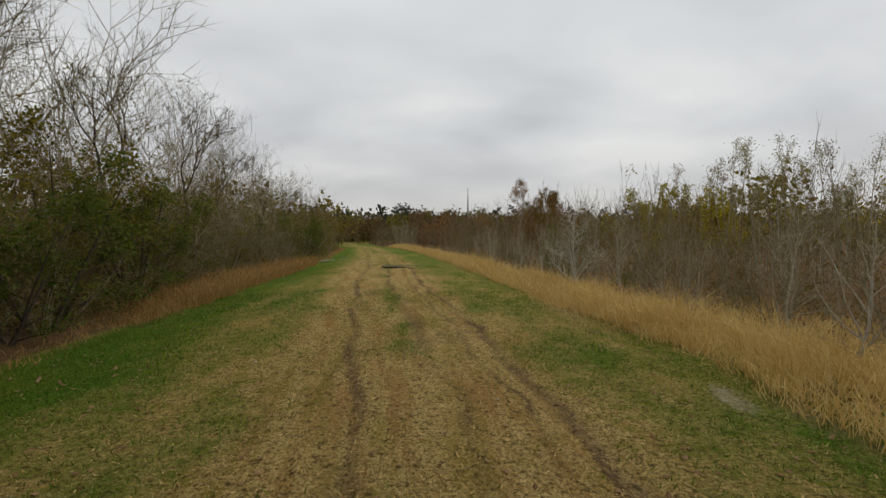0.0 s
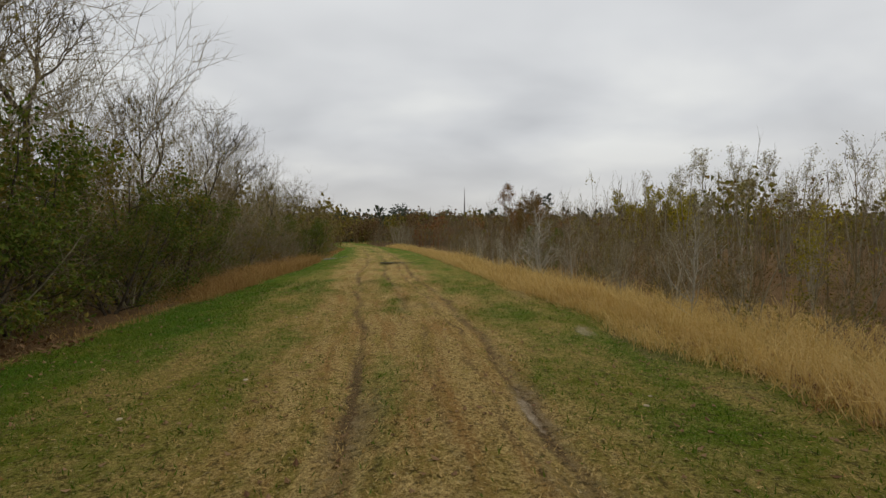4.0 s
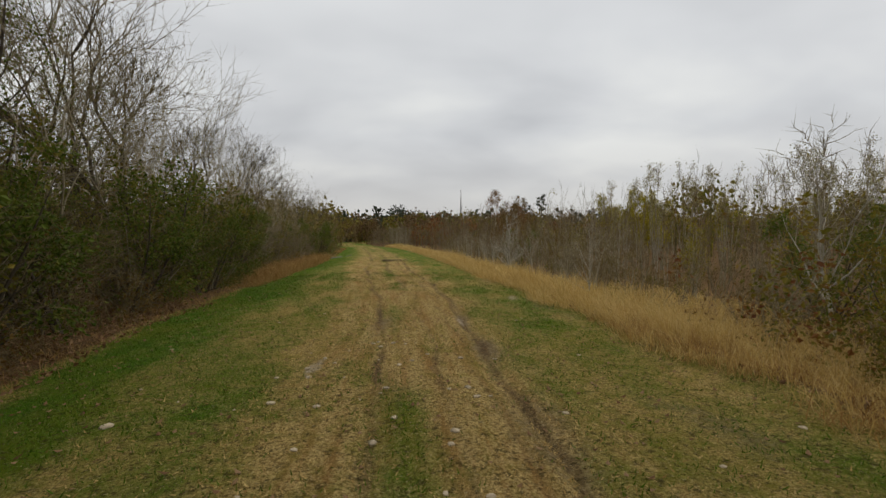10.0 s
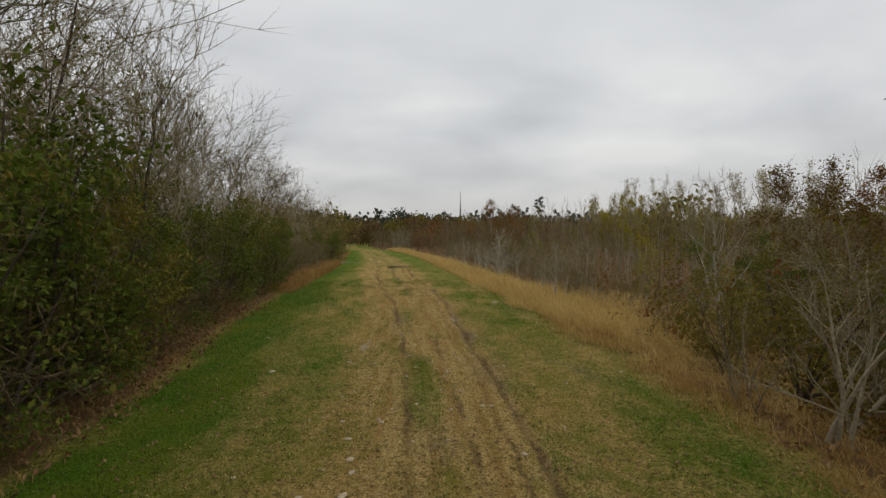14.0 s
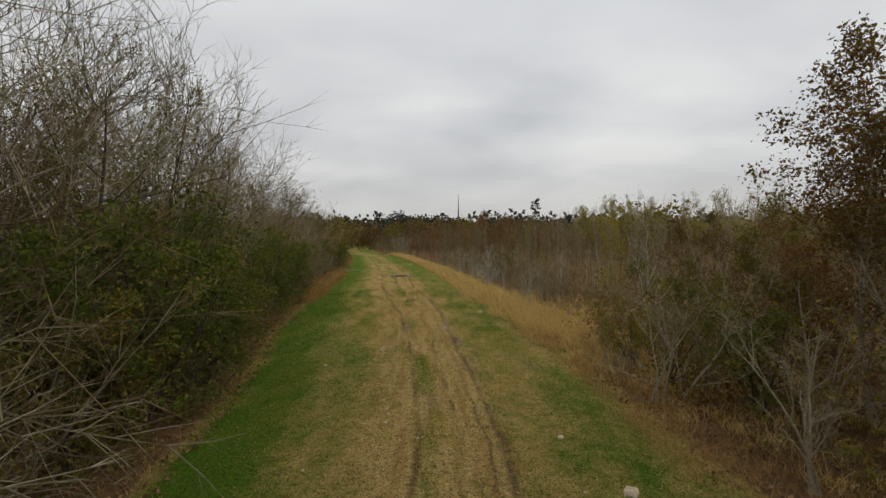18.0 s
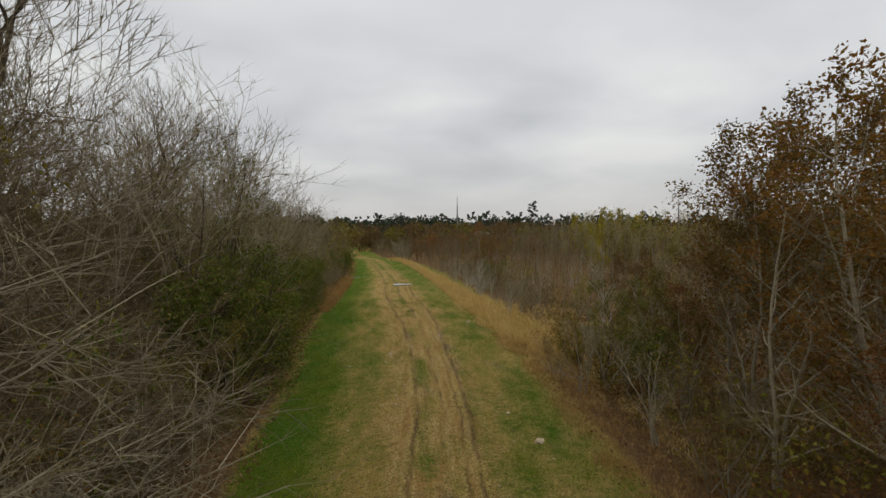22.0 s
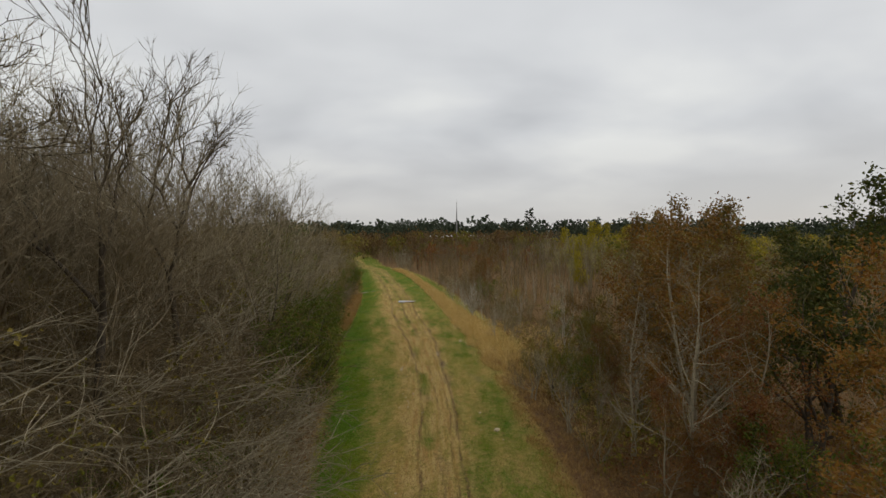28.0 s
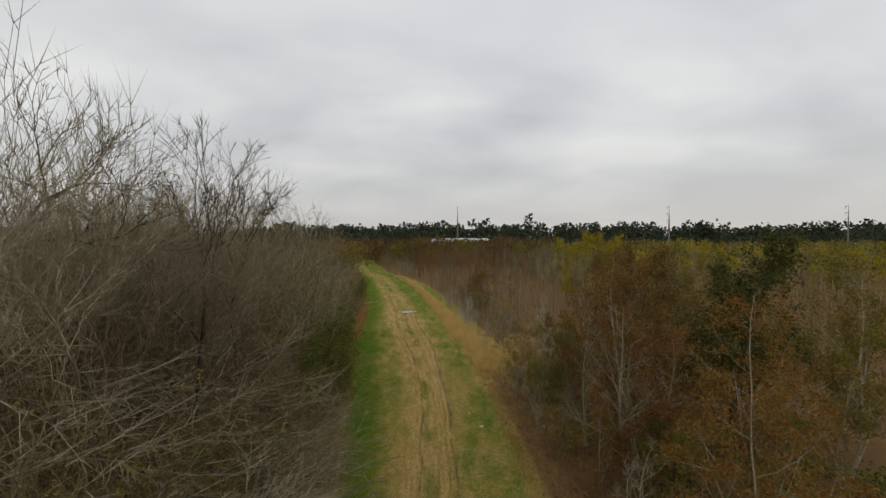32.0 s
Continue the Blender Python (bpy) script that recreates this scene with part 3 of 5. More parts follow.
def species(name, mats, leafy=None, apart=True, grower=grow, **how):
    """The shared meshes of one plant: its stems, its limbs, the joined twigs and, where it has them, leaves."""
    trunks, boughs, twig, tips = grower(**how)
    kit = []
    if apart:
        kit += [("trunk", geo_mesh("trunk", g, mats[0], True), "") for g in trunks]
        kit += [("limb", geo_mesh("limb", g, mats[1], True), "") for g in boughs]
    else:
        kit += [("stemwork", make_mesh("stemwork", *joined(*trunks, *boughs), mats[0], True), "stuff")]
    kit.append(("branchwork", geo_mesh("branchwork", twig, mats[2]), "stuff"))
    if leafy:
        count, size, mat = leafy[:3]
        kit.append(("foliage", geo_mesh("foliage", leaves(how["seed"] + 1, tips, count, size, *leafy[3:]), mat), "stuff"))
    return kit


def plant(name, kit, x, y, turn, size, label, category="tree", group="", sink=0.0, tilt=(0, 0)):
    base = new(name)
    base.matrix_basis = pose(x, y, height(x, y) - sink, tilt[0], tilt[1], turn) @ Matrix.Diagonal((size, size, size, 1))
    for piece, me, kind in kit:
        tagged(part(piece, me, base), kind=kind)
    return tagged(base, label, category, group)


def heap(places, variants, rng):
    """Many plants in one sheet of triangles: (x, y, z, turn, size) each."""
    vs, fs, n = [], [], 0
    for x, y, z, turn, size in places:
        v, f = variants[rng.randrange(len(variants))]
        c, s = math.cos(turn), math.sin(turn)
        w = np.empty_like(v)
        w[:, 0] = (v[:, 0] * c - v[:, 1] * s) * size + x
        w[:, 1] = (v[:, 0] * s + v[:, 1] * c) * size + y
        w[:, 2] = v[:, 2] * size * (0.85 + 0.3 * rng.random()) + z
        vs.append(w)
        fs.append(f + n)
        n += len(v)
    return np.concatenate(vs), np.concatenate(fs)


def joined(*geos):
    vs, fs, n = [], [], 0
    for g in geos:
        v, f = g.arrays()
        vs.append(v)
        fs.append(f + n)
        n += len(v)
    return np.concatenate(vs), np.concatenate(fs)


def stuff(name, v, f, mat, label, category):
    return tagged(new(name, make_mesh(name, v, f, mat)), label, category, "", "stuff")


# ---------------------------------------------------------------- ground
def build_ground():
    ys = list(np.concatenate([[-2500, -900, -300, -120, -70], np.arange(-50, -24, 1.5), np.arange(-24, 16, 0.22), np.arange(16, 45, 0.6), np.arange(45, 125, 2.0),
                              [135, 160, 200, 260, 340, 500, 900, 2500]]))
    us = list(np.concatenate([[-2500, -900, -300, -120, -60, -35, -22, -15, -11], np.arange(-9, -5, 0.4), np.arange(-5, 5, 0.11), np.arange(5, 11, 0.4),
                              [12, 14, 18, 25, 38, 60, 120, 300, 900, 2500]]))
    cols = len(us)
    v, z, a = [], [], []
    for y in ys:
        mid = 0.5 * (along(EDGE_LEFT, y) + along(EDGE_RIGHT, y))
        for u in us:
            x = mid * (1 if abs(u) < 40 else 0) + u
            v.append((x, y, height(x, y)))
            z.append(zones(x, y))
            a.append((x - along(RUT_RIGHT, y)) * GAUGE / gauge(y) if abs(x) < 40 else x)
    f = []
    for i in range(len(ys) - 1):
        for k in range(cols - 1):
            n = i * cols + k
            f += [(n, n + 1, n + cols + 1), (n, n + cols + 1, n + cols)]
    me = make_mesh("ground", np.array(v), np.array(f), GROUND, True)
    layer = me.attributes.new("zones", "FLOAT_COLOR", "POINT")
    layer.data.foreach_set("color", np.array(z, dtype=np.float32).ravel())
    me.attributes.new("across", "FLOAT", "POINT").data.foreach_set("value", np.array(a, dtype=np.float32))
    tagged(new("ground", me), "mown grass trail with wheel ruts on a low bank", "ground", "", "structure")


build_ground()


def build_turf():
    """Short grass and dry clippings where the camera flies low, thinner farther on."""
    rng = random.Random(5)
    green, dry, fallen = Geo(), Geo(), Geo()
    made = 0
    while made < 165000:
        y = -15 + 26 * rng.random() if made % 5 else rng.uniform(-24, 22)
        left, right = along(EDGE_LEFT, y), along(EDGE_RIGHT, y)
        x = rng.uniform(left - 0.4, right + 0.6)
        made += 1
        g, s, w, mud = zones(x, y)
        lane = abs(x - along(RUT_RIGHT, y) + 0.95) < 1.3
        if mud > 0.45:
            continue
        p = Vector((x, y, height(x, y) - 0.004))
        lush = g + 0.35 * noise.noise(Vector((x * 2.2, y * 2.2, 4)))
        if rng.random() < lush and s < 0.5:
            d = off(rng, Vector((0, 0, 1)), rng.uniform(10, 65))
            side = d.cross(any_way(rng)).normalized()
            green.sliver(p, d, side, rng.uniform(0.02, 0.06), rng.uniform(0.006, 0.011))
        elif (s < 0.6 or rng.random() < 0.25) and (lane or rng.random() < 0.4):
            d = off(rng, Vector((0, 0, 1)), rng.uniform(50, 86))
            side = (d.cross(Vector((0, 0, 1))) + any_way(rng) * 0.3).normalized()
            dry.sliver(p + Vector((0, 0, 0.006)), d, side, rng.uniform(0.015, 0.05), rng.uniform(0.005, 0.012))
        if rng.random() < 0.02:
            d = off(rng, Vector((0, 0, 1)), rng.uniform(60, 88))
            fallen.leaf(p + Vector((0, 0, 0.012)), d, d.cross(Vector((0, 0, 1))).normalized(), rng.uniform(0.03, 0.07), 0.035)
    for _ in range(15000):
        y = rng.uniform(-24, 4)
        x = along(EDGE_RIGHT, y) + rng.uniform(0.3, 7) if rng.random() < 0.7 else along(EDGE_LEFT, y) - rng.uniform(-0.3, 2)
        d = off(rng, Vector((0, 0, 1)), rng.uniform(40, 88))
        fallen.leaf(Vector((x, y, height(x, y) + 0.015)), d, d.cross(any_way(rng)).normalized(), rng.uniform(0.05, 0.10), 0.05)
    stuff("turf", *green.arrays(), TURF, "short green mown grass along the trail", "grass")
    stuff("clippings", *dry.arrays(), CLIPPINGS, "dry straw-coloured grass clippings on the trail", "grass")
    stuff("fallen_leaves", *fallen.arrays(), LITTER, "brown fallen leaves strewn over the ground", "leaves")


build_turf()


def tall_grass(name, mat, label, seed, count, place, tall):
    rng, g = random.Random(seed), Geo()
    done = 0
    while done < count:
        x, y, k = place(rng)
        z = height(x, y) - 0.02
        lean = Vector((rng.uniform(-1, 1) - 0.3, rng.uniform(-1, 1), 0)) * 0.38
        for _ in range(rng.randint(7, 16)):
            p = Vector((x + rng.gauss(0, 0.09), y + rng.gauss(0, 0.09), z))
            d = (Vector((rng.gauss(0, 0.3), rng.gauss(0, 0.3), 1)) + lean).normalized()
            side = d.cross(any_way(rng)).normalized()
            g.blade(p, d, lean * 1.8 + any_way(rng) * 0.7 - Vector((0, 0, 0.35)), tall * k * rng.uniform(0.5, 1.15), rng.uniform(0.004, 0.008) * (1 + max(0, y) * 0.05), side)
            done += 1
    return stuff(name, *g.arrays(), mat, label, "grass")


BAND = ([-8, -2, 1, 5, 12, 20, 40], [2.6, 3.6, 3.4, 2.3, 2.0, 1.3, 0.9])


def golden_band(rng):
    y = -7 + 68 * rng.random() ** 1.7
    while rng.random() > smooth(-8, 5, y):
        y = -7 + 68 * rng.random() ** 1.7
    x = along(EDGE_RIGHT, y) + 0.15 + along(BAND, y) * rng.random() ** 1.3 + 0.35 * noise.noise(Vector((y * 0.5, 0, 0)))
    k = smooth(-0.2, 1.1, x - along(EDGE_RIGHT, y)) * 0.6 + 0.4
    return x, y, k * (0.6 + 0.9 * abs(noise.noise(Vector((x * 0.9, y * 0.7, 0))))) * rng.uniform(0.7, 1.2) * smooth(-10, 0, y)


def rusty_band(rng):
    y = rng.uniform(-25, 1)
    return along(EDGE_RIGHT, y) + 0.1 + 2.3 * rng.random() ** 1.4, y, rng.uniform(0.45, 1.0) * (0.6 + 0.6 * abs(noise.noise(Vector((y, 3, 1)))))


def left_strip(rng):
    y = rng.uniform(7.5, 25)
    return along(EDGE_LEFT, y) + 0.35 - 1.5 * rng.random(), y, smooth(6, 11, y) * (0.7 + 0.4 * rng.random())


def left_fringe(rng):
    y = rng.uniform(-26, 60)
    return along(EDGE_LEFT, y) + 0.25 - 0.9 * rng.random(), y, rng.uniform(0.3, 0.9)


tall_grass("golden_grass", GOLD_GRASS, "tall golden dry grass along the bank", 11, 66000, golden_band, 0.82)
def open_bank(rng):
    y = rng.uniform(-9, 11)
    return along(EDGE_RIGHT, y) + 2.0 + 5.2 * rng.random() ** 1.3, y, rng.uniform(0.5, 1.0) * (0.5 + abs(noise.noise(Vector((y * 0.8, 5, 2)))))


tall_grass("tan_grass", GOLD_GRASS, "thin tan dry grass on the open bank below the trail", 15, 12000, open_bank, 0.7)
tall_grass("rusty_grass", RUST_GRASS, "low rusty dry weeds beside the trail", 12, 19000, rusty_band, 0.5)
tall_grass("broomsedge", RUST_GRASS, "rusty broomsedge strip at the thicket edge", 13, 14000, left_strip, 0.75)
tall_grass("edge_weeds", RUST_GRASS, "thin dry weeds under the thicket edge", 14, 7000, left_fringe, 0.3)

# ---------------------------------------------------------------- kinds of plants
LOW = dict(apart=False, sides=4, segs=5, limb_sides=3, limb_segs=3, sub_segs=2)
BARE = [species("bare_tree", (BARK_GREY, BARK_GREY, (TWIG_WOOD, TWIG_GREY, TWIG_GREY, TWIG_BROWN)[i]), grower=fork, seed=100 + i, tall=7.5, thick=0.04, stems=(1, 2, 1, 2)[i], splay=(7, 14, 8, 16)[i], levels=7 - i % 2,
                angle=(28, 30, 31, 32)[i], ratio=0.79, up=0.16, first=0.2, wobble=0.2, apart=0, fine=0.0042) for i in range(4)]
THIN = [species("thin_bare_tree", (TWIG_WOOD, TWIG_WOOD, (TWIG_GREY, TWIG_WOOD, TWIG_GREY)[i]), grower=fork, seed=115 + i, tall=8.6, thick=0.034, stems=1 + i % 2, splay=7, levels=8, angle=(25, 27, 28)[i], ratio=0.8, up=0.22, first=0.3,
                wobble=0.2, apart=0, fine=0.0045) for i in range(3)]
TALL = [species("tall_bare_tree", (BARK_DARK, BARK_DARK, TWIG_DARK), grower=fork, seed=(141, 152, 163)[i], tall=10.4, thick=0.085, stems=1, splay=3, levels=8, angle=(24, 24, 31)[i], ratio=0.79, up=0.14, first=(0.5, 0.45, 0.62)[i],
                wobble=0.23, lean=((0.02, 0, 0), (0.0, 0.02, 0), (-0.02, 0.0, 0))[i], sides=8, fine=0.0065) for i in range(3)]
LEANING = species("leaning_tree", (BARK_DARK, BARK_DARK, TWIG_WOOD), grower=fork, seed=175, tall=10.4, thick=0.088, stems=2, splay=16, levels=7, angle=26, ratio=0.79, up=0.14, first=0.3, wobble=0.18,
                  lean=(0.07, -0.04, 0), sides=8, fine=0.006)
SPRAWL = [species("sprawling_tree", (BARK_GREY, BARK_GREY, (TWIG_GREY, TWIG_WOOD, BARK_GREY)[i]), grower=fork, seed=(205, 212, 223)[i], tall=5.8, thick=0.038, stems=4, splay=26, levels=6, angle=28, ratio=0.8, up=-0.05, first=0.3, wobble=0.24,
                  lean=((1.7, 0.6, 0), (1.9, 0.1, 0), (1.5, 1.0, 0))[i], sides=5, apart=1, fine=0.0046) for i in range(3)]
MASS = [species("tangled_shrub", (TWIG_MASS, TWIG_MASS, (TWIG_MASS, TWIG_BROWN, TWIG_MASS)[i]), grower=fork, seed=(831, 842, 853)[i], tall=5.2, thick=0.034, stems=4, splay=48, levels=6, angle=34, ratio=0.8, up=0.02, first=0.12, wobble=0.27,
                apart=False, fine=0.0042) for i in range(3)]
HALFLEAF = [species("half_leafed_tree", (BARK_DARK, BARK_DARK, TWIG_BROWN), (2200, 0.065, LEAF_GREEN, 0.25), seed=190 + i, tall=7.6, thick=0.07, stems=2, splay=15, limbs=24, limb_len=0.4, angle=(28, 58), sub=7, sub_len=0.5,
                    twigs=4, twig_len=0.4, first=0.15, up=0.35) for i in range(2)]
THICKET = [species("thicket_shrub", (TWIG_GREY, TWIG_BROWN, TWIG_BROWN), (480, 0.06, (LEAF_BROWN, LEAF_RUSSET, LEAF_OLIVE, LEAF_BROWN)[i]), seed=230 + i, tall=3.6, thick=0.024, stems=7, splay=32, limbs=35,
                   limb_len=0.45, angle=(25, 60), sub=4, sub_len=0.5, twigs=3, twig_len=0.32, first=0.08, up=0.15, wobble=0.18, **LOW) for i in range(4)]
BRUSH = [species("brush", (TWIG_BROWN, TWIG_RED, TWIG_BROWN), (650, 0.06, (LEAF_RUSSET, LEAF_OLIVE, LEAF_GREEN)[i]), seed=260 + i, tall=1.7, thick=0.012, stems=10, splay=50, limbs=30, limb_len=0.5,
                 angle=(25, 70), sub=3, sub_len=0.5, twigs=3, twig_len=0.22, first=0.05, up=-0.25, wobble=0.2, fine=0.0035, **LOW) for i in range(3)]
EVERGREEN = [species("evergreen_shrub", (BARK_DARK, BARK_DARK, TWIG_BROWN), ((5200, 3400, 3600)[i], 0.08, (LEAF_GREEN, LEAF_OLIVE, LEAF_GREEN)[i], 0.25), seed=290 + i, tall=3.4, thick=0.04, stems=5, splay=26, limbs=30,
                     limb_len=0.46, angle=(30, 65), sub=4, sub_len=0.5, twigs=3, twig_len=0.25, first=0.06, up=0.2, **LOW) for i in range(3)]
YELLOWING = species("yellowing_shrub", (BARK_GREY, BARK_GREY, TWIG_GREY), (1500, 0.07, LEAF_YELLOW, 0.2), seed=310, tall=3.2, thick=0.03, stems=5, splay=20, limbs=30, limb_len=0.42, angle=(25, 50), sub=4, sub_len=0.5,
                    twigs=3, twig_len=0.25, first=0.1, up=0.3, **LOW)
SAPLING = [species("sapling", ((BARK_GREY, TWIG_BROWN, BARK_PALE, BARK_GREY)[i], TWIG_GREY, (TWIG_WOOD, TWIG_BROWN, TWIG_GREY, TWIG_RED)[i]), seed=320 + i, tall=5.4, thick=0.026, stems=(1, 1, 2, 3)[i], splay=6, limbs=12, limb_len=0.28, angle=(14, 34), sub=3, sub_len=0.6,
                   twigs=3, twig_len=0.32, first=0.25, up=0.5, wobble=0.08, **LOW) for i in range(4)]
PALE = [species("pale_small_tree", ((BARK_PALE, BARK_GREY, BARK_GREY)[i], (BARK_PALE, BARK_GREY, BARK_GREY)[i], (BARK_GREY, TWIG_GREY, TWIG_GREY)[i]), seed=350 + i, tall=3.0, thick=0.034, stems=(1, 2, 3)[i], splay=14, limbs=16, limb_len=0.6, angle=(28, 58), sub=6, sub_len=0.5,
                twigs=3, twig_len=0.28, first=0.12, up=0.3, wobble=0.16, fine=0.0045, sides=5) for i in range(3)]
WHITE = species("white_bush", (BARK_PALE, BARK_PALE, BARK_PALE), seed=364, tall=2.9, thick=0.06, stems=2, splay=16, limbs=18, limb_len=0.6, angle=(30, 58), sub=6, sub_len=0.5, twigs=3, twig_len=0.3, first=0.12, up=0.35,
                wobble=0.12, fine=0.009, sides=5)
BANK_TREE = [species("bank_tree", (BARK_GREY, BARK_GREY, TWIG_WOOD), seed=871 + i, tall=6.4, thick=0.055, stems=1 + i, splay=7, limbs=24, limb_len=0.4, angle=(35, 65), sub=6, sub_len=0.5, twigs=4, twig_len=0.3, first=0.12, up=0.15,
                     wobble=0.14, fine=0.004, sides=5) for i in range(2)]
AUTUMN = [species("autumn_tree", (BARK_GREY, BARK_GREY, TWIG_GREY), (8800, 0.1, mat, 0.32), seed=380 + i, tall=8.0, thick=0.07, stems=(2, 3, 3, 2)[i], splay=15, limbs=30, limb_len=0.5,
                  angle=(38, 70), sub=7, sub_len=0.5, twigs=4, twig_len=0.4, first=0.12, up=0.4, limb_sides=3) for i, mat in enumerate((LEAF_RUSSET, LEAF_ORANGE, LEAF_OLIVE, LEAF_RED))]
OAK = species("dark_oak", (BARK_DARK, BARK_DARK, TWIG_BROWN), (9500, 0.13, LEAF_DARK, 0.35), seed=400, tall=8.0, thick=0.11, stems=2, splay=14, limbs=32, limb_len=0.46, angle=(35, 65), sub=6, sub_len=0.5,
              twigs=4, twig_len=0.4, first=0.12, up=0.3)
COTTON = [species("slender_leafy_tree", (TWIG_GREY, TWIG_WOOD, TWIG_WOOD), (760, 0.085, LEAF_PALE, 0.3), seed=420 + i, tall=6.9, thick=0.045, stems=3, splay=9, limbs=24, limb_len=0.25, angle=(18, 40), sub=5,
                  twigs=3, twig_len=0.35, first=0.7, up=0.5, wobble=0.1, **LOW) for i in range(2)]
WILLOW = species("yellow_willow", (BARK_GREY, TWIG_GREY, TWIG_GREY), (3600, 0.2, LEAF_YELLOW, 0.45), seed=440, tall=6.5, thick=0.08, stems=4, splay=20, limbs=30, limb_len=0.45, angle=(25, 50), sub=5, twigs=3,
                 twig_len=0.4, first=0.15, up=0.3, **LOW)

# ---------------------------------------------------------------- thicket on the left
rng = random.Random(77)
plant("bare_tree", TALL[0], -6.9, -9.0, 20, 1.06, "tall bare dark tree with forked crown above the thicket", group="tall bare trees")
plant("bare_tree", TALL[1], -6.5, -13.2, 20, 1.08, "tall bare tree with spreading dark limbs over the thicket", group="tall bare trees")
plant("bare_tree", TALL[2], -11.2, -16.8, -70, 1.2, "wide bare tree with dark branching limbs over the thicket", group="tall bare trees")
plant("bare_tree", LEANING, -9.1, 6.6, 10, 1.0, "large bare tree leaning towards the trail with dark limbs", group="tall bare trees")
plant("bare_tree", TALL[1], -10.4, 9.5, 300, 1.05, "tall dark bare tree standing behind the thicket", group="tall bare trees")
plant("bare_tree", TALL[0], -9.5, -1.0, 130, 0.9, "tall bare tree behind evergreen shrubs", group="tall bare trees")
for y, back, size in ((13, 4.0, 0.82), (17.5, 3.6, 0.72), (22, 4.2, 0.66), (27, 3.5, 0.6), (34, 3.2, 0.58), (42, 3, 0.56)):
    plant("bare_tree", TALL[rng.randrange(3)], along(EDGE_LEFT, y) - back, y, rng.uniform(0, 360), size * 0.92, "slender bare grey tree rising out of the thicket", group="tall bare trees")

THICKET_TOP = ([-20, -8, 8, 14, 20, 27, 40], [10.6, 9.7, 9.0, 8.4, 7.4, 6.5, 5.9])
y = -20.5
while y < 46:
    e = along(EDGE_LEFT, y)
    for back in (5.0, 6.4, 8.0) if y < -8 else (2.8, 5.2, 7.8) if y < 1 else (2.8, 5.2):
        plant("bare_tree", THIN[rng.randrange(3)] if y < -8 else BARE[rng.randrange(4)], e - back - rng.uniform(-0.8, 0.9), y + rng.uniform(-0.8, 0.8), rng.uniform(0, 360), rng.uniform(0.86, 1.06) * along(THICKET_TOP, y) / (9.4 if y < -8 else 7.5) * (0.8 if back < 3 else 1.06),
              "bare brown-twigged tree in the roadside thicket", group="thicket trees")
    y += 1.4 if y < -4 else 2.3 if y < 25 else 3.4
y = -25.4
while y < -9.4:
    plant("sprawling_shrub", SPRAWL[rng.randrange(3)], along(EDGE_LEFT, y) - rng.uniform(2.2, 4.4), y, rng.uniform(-45, 30), rng.uniform(0.62, 1.0), "bare pale grey shrub with long arching branches over the verge", "shrub",
          "arching shrubs", tilt=(0, rng.uniform(-8, 9)))
    y += 0.95
y = -27.0
while y < 56:
    e = along(EDGE_LEFT, y)
    plant("thicket_shrub", THICKET[rng.randrange(4)], e - 1.2 - rng.uniform(-0.2, 1.2), y, rng.uniform(0, 360), rng.uniform(0.7, 1.05), "dense bare brown shrub in the thicket", "shrub", "thicket shrubs")
    plant("brush", BRUSH[rng.randrange(3)], e - 0.75 - rng.uniform(-0.1, 0.5), y + rng.uniform(-0.3, 0.3), rng.uniform(0, 360), rng.uniform(0.6, 1.0), "low tangled bramble with sparse leaves at the verge", "shrub", "verge brambles")
    y += 1.9 if y < 12 else 3.0
y = -27.0
while y < 12:
    for back, size in ((2.0, 0.6), (3.3, 0.85), (4.6, 1.1), (7.0, 1.5), (9.6, 1.85)):
        if (y > -1 and back > 4.5) or (y > -8 and back == 3.3):
            continue
        plant("tangled_shrub", MASS[rng.randrange(3)], along(EDGE_LEFT, y) - back - rng.uniform(-0.9, 0.9), y + rng.uniform(-0.6, 0.6), rng.uniform(0, 360), size * rng.uniform(0.85, 1.1) * (0.8 if y > 0 else 1), "dense tangled olive-brown shrub deep in the thicket", "shrub", "tangled shrubs")
    y += 2.2
for x, y, k, size in ((-6.0, -2.8, 0, 0.95), (-5.4, -5.4, 1, 0.85), (-7.6, 2.0, 1, 1.0), (-8.6, 4.6, 0, 0.8), (-5.8, -0.6, 0, 0.75)):
    plant("half_leafed_tree", HALFLEAF[k], x, y, rng.uniform(0, 360), size, "half-bare tree with sparse green leaves in the thicket", "tree", "half-leafed trees")
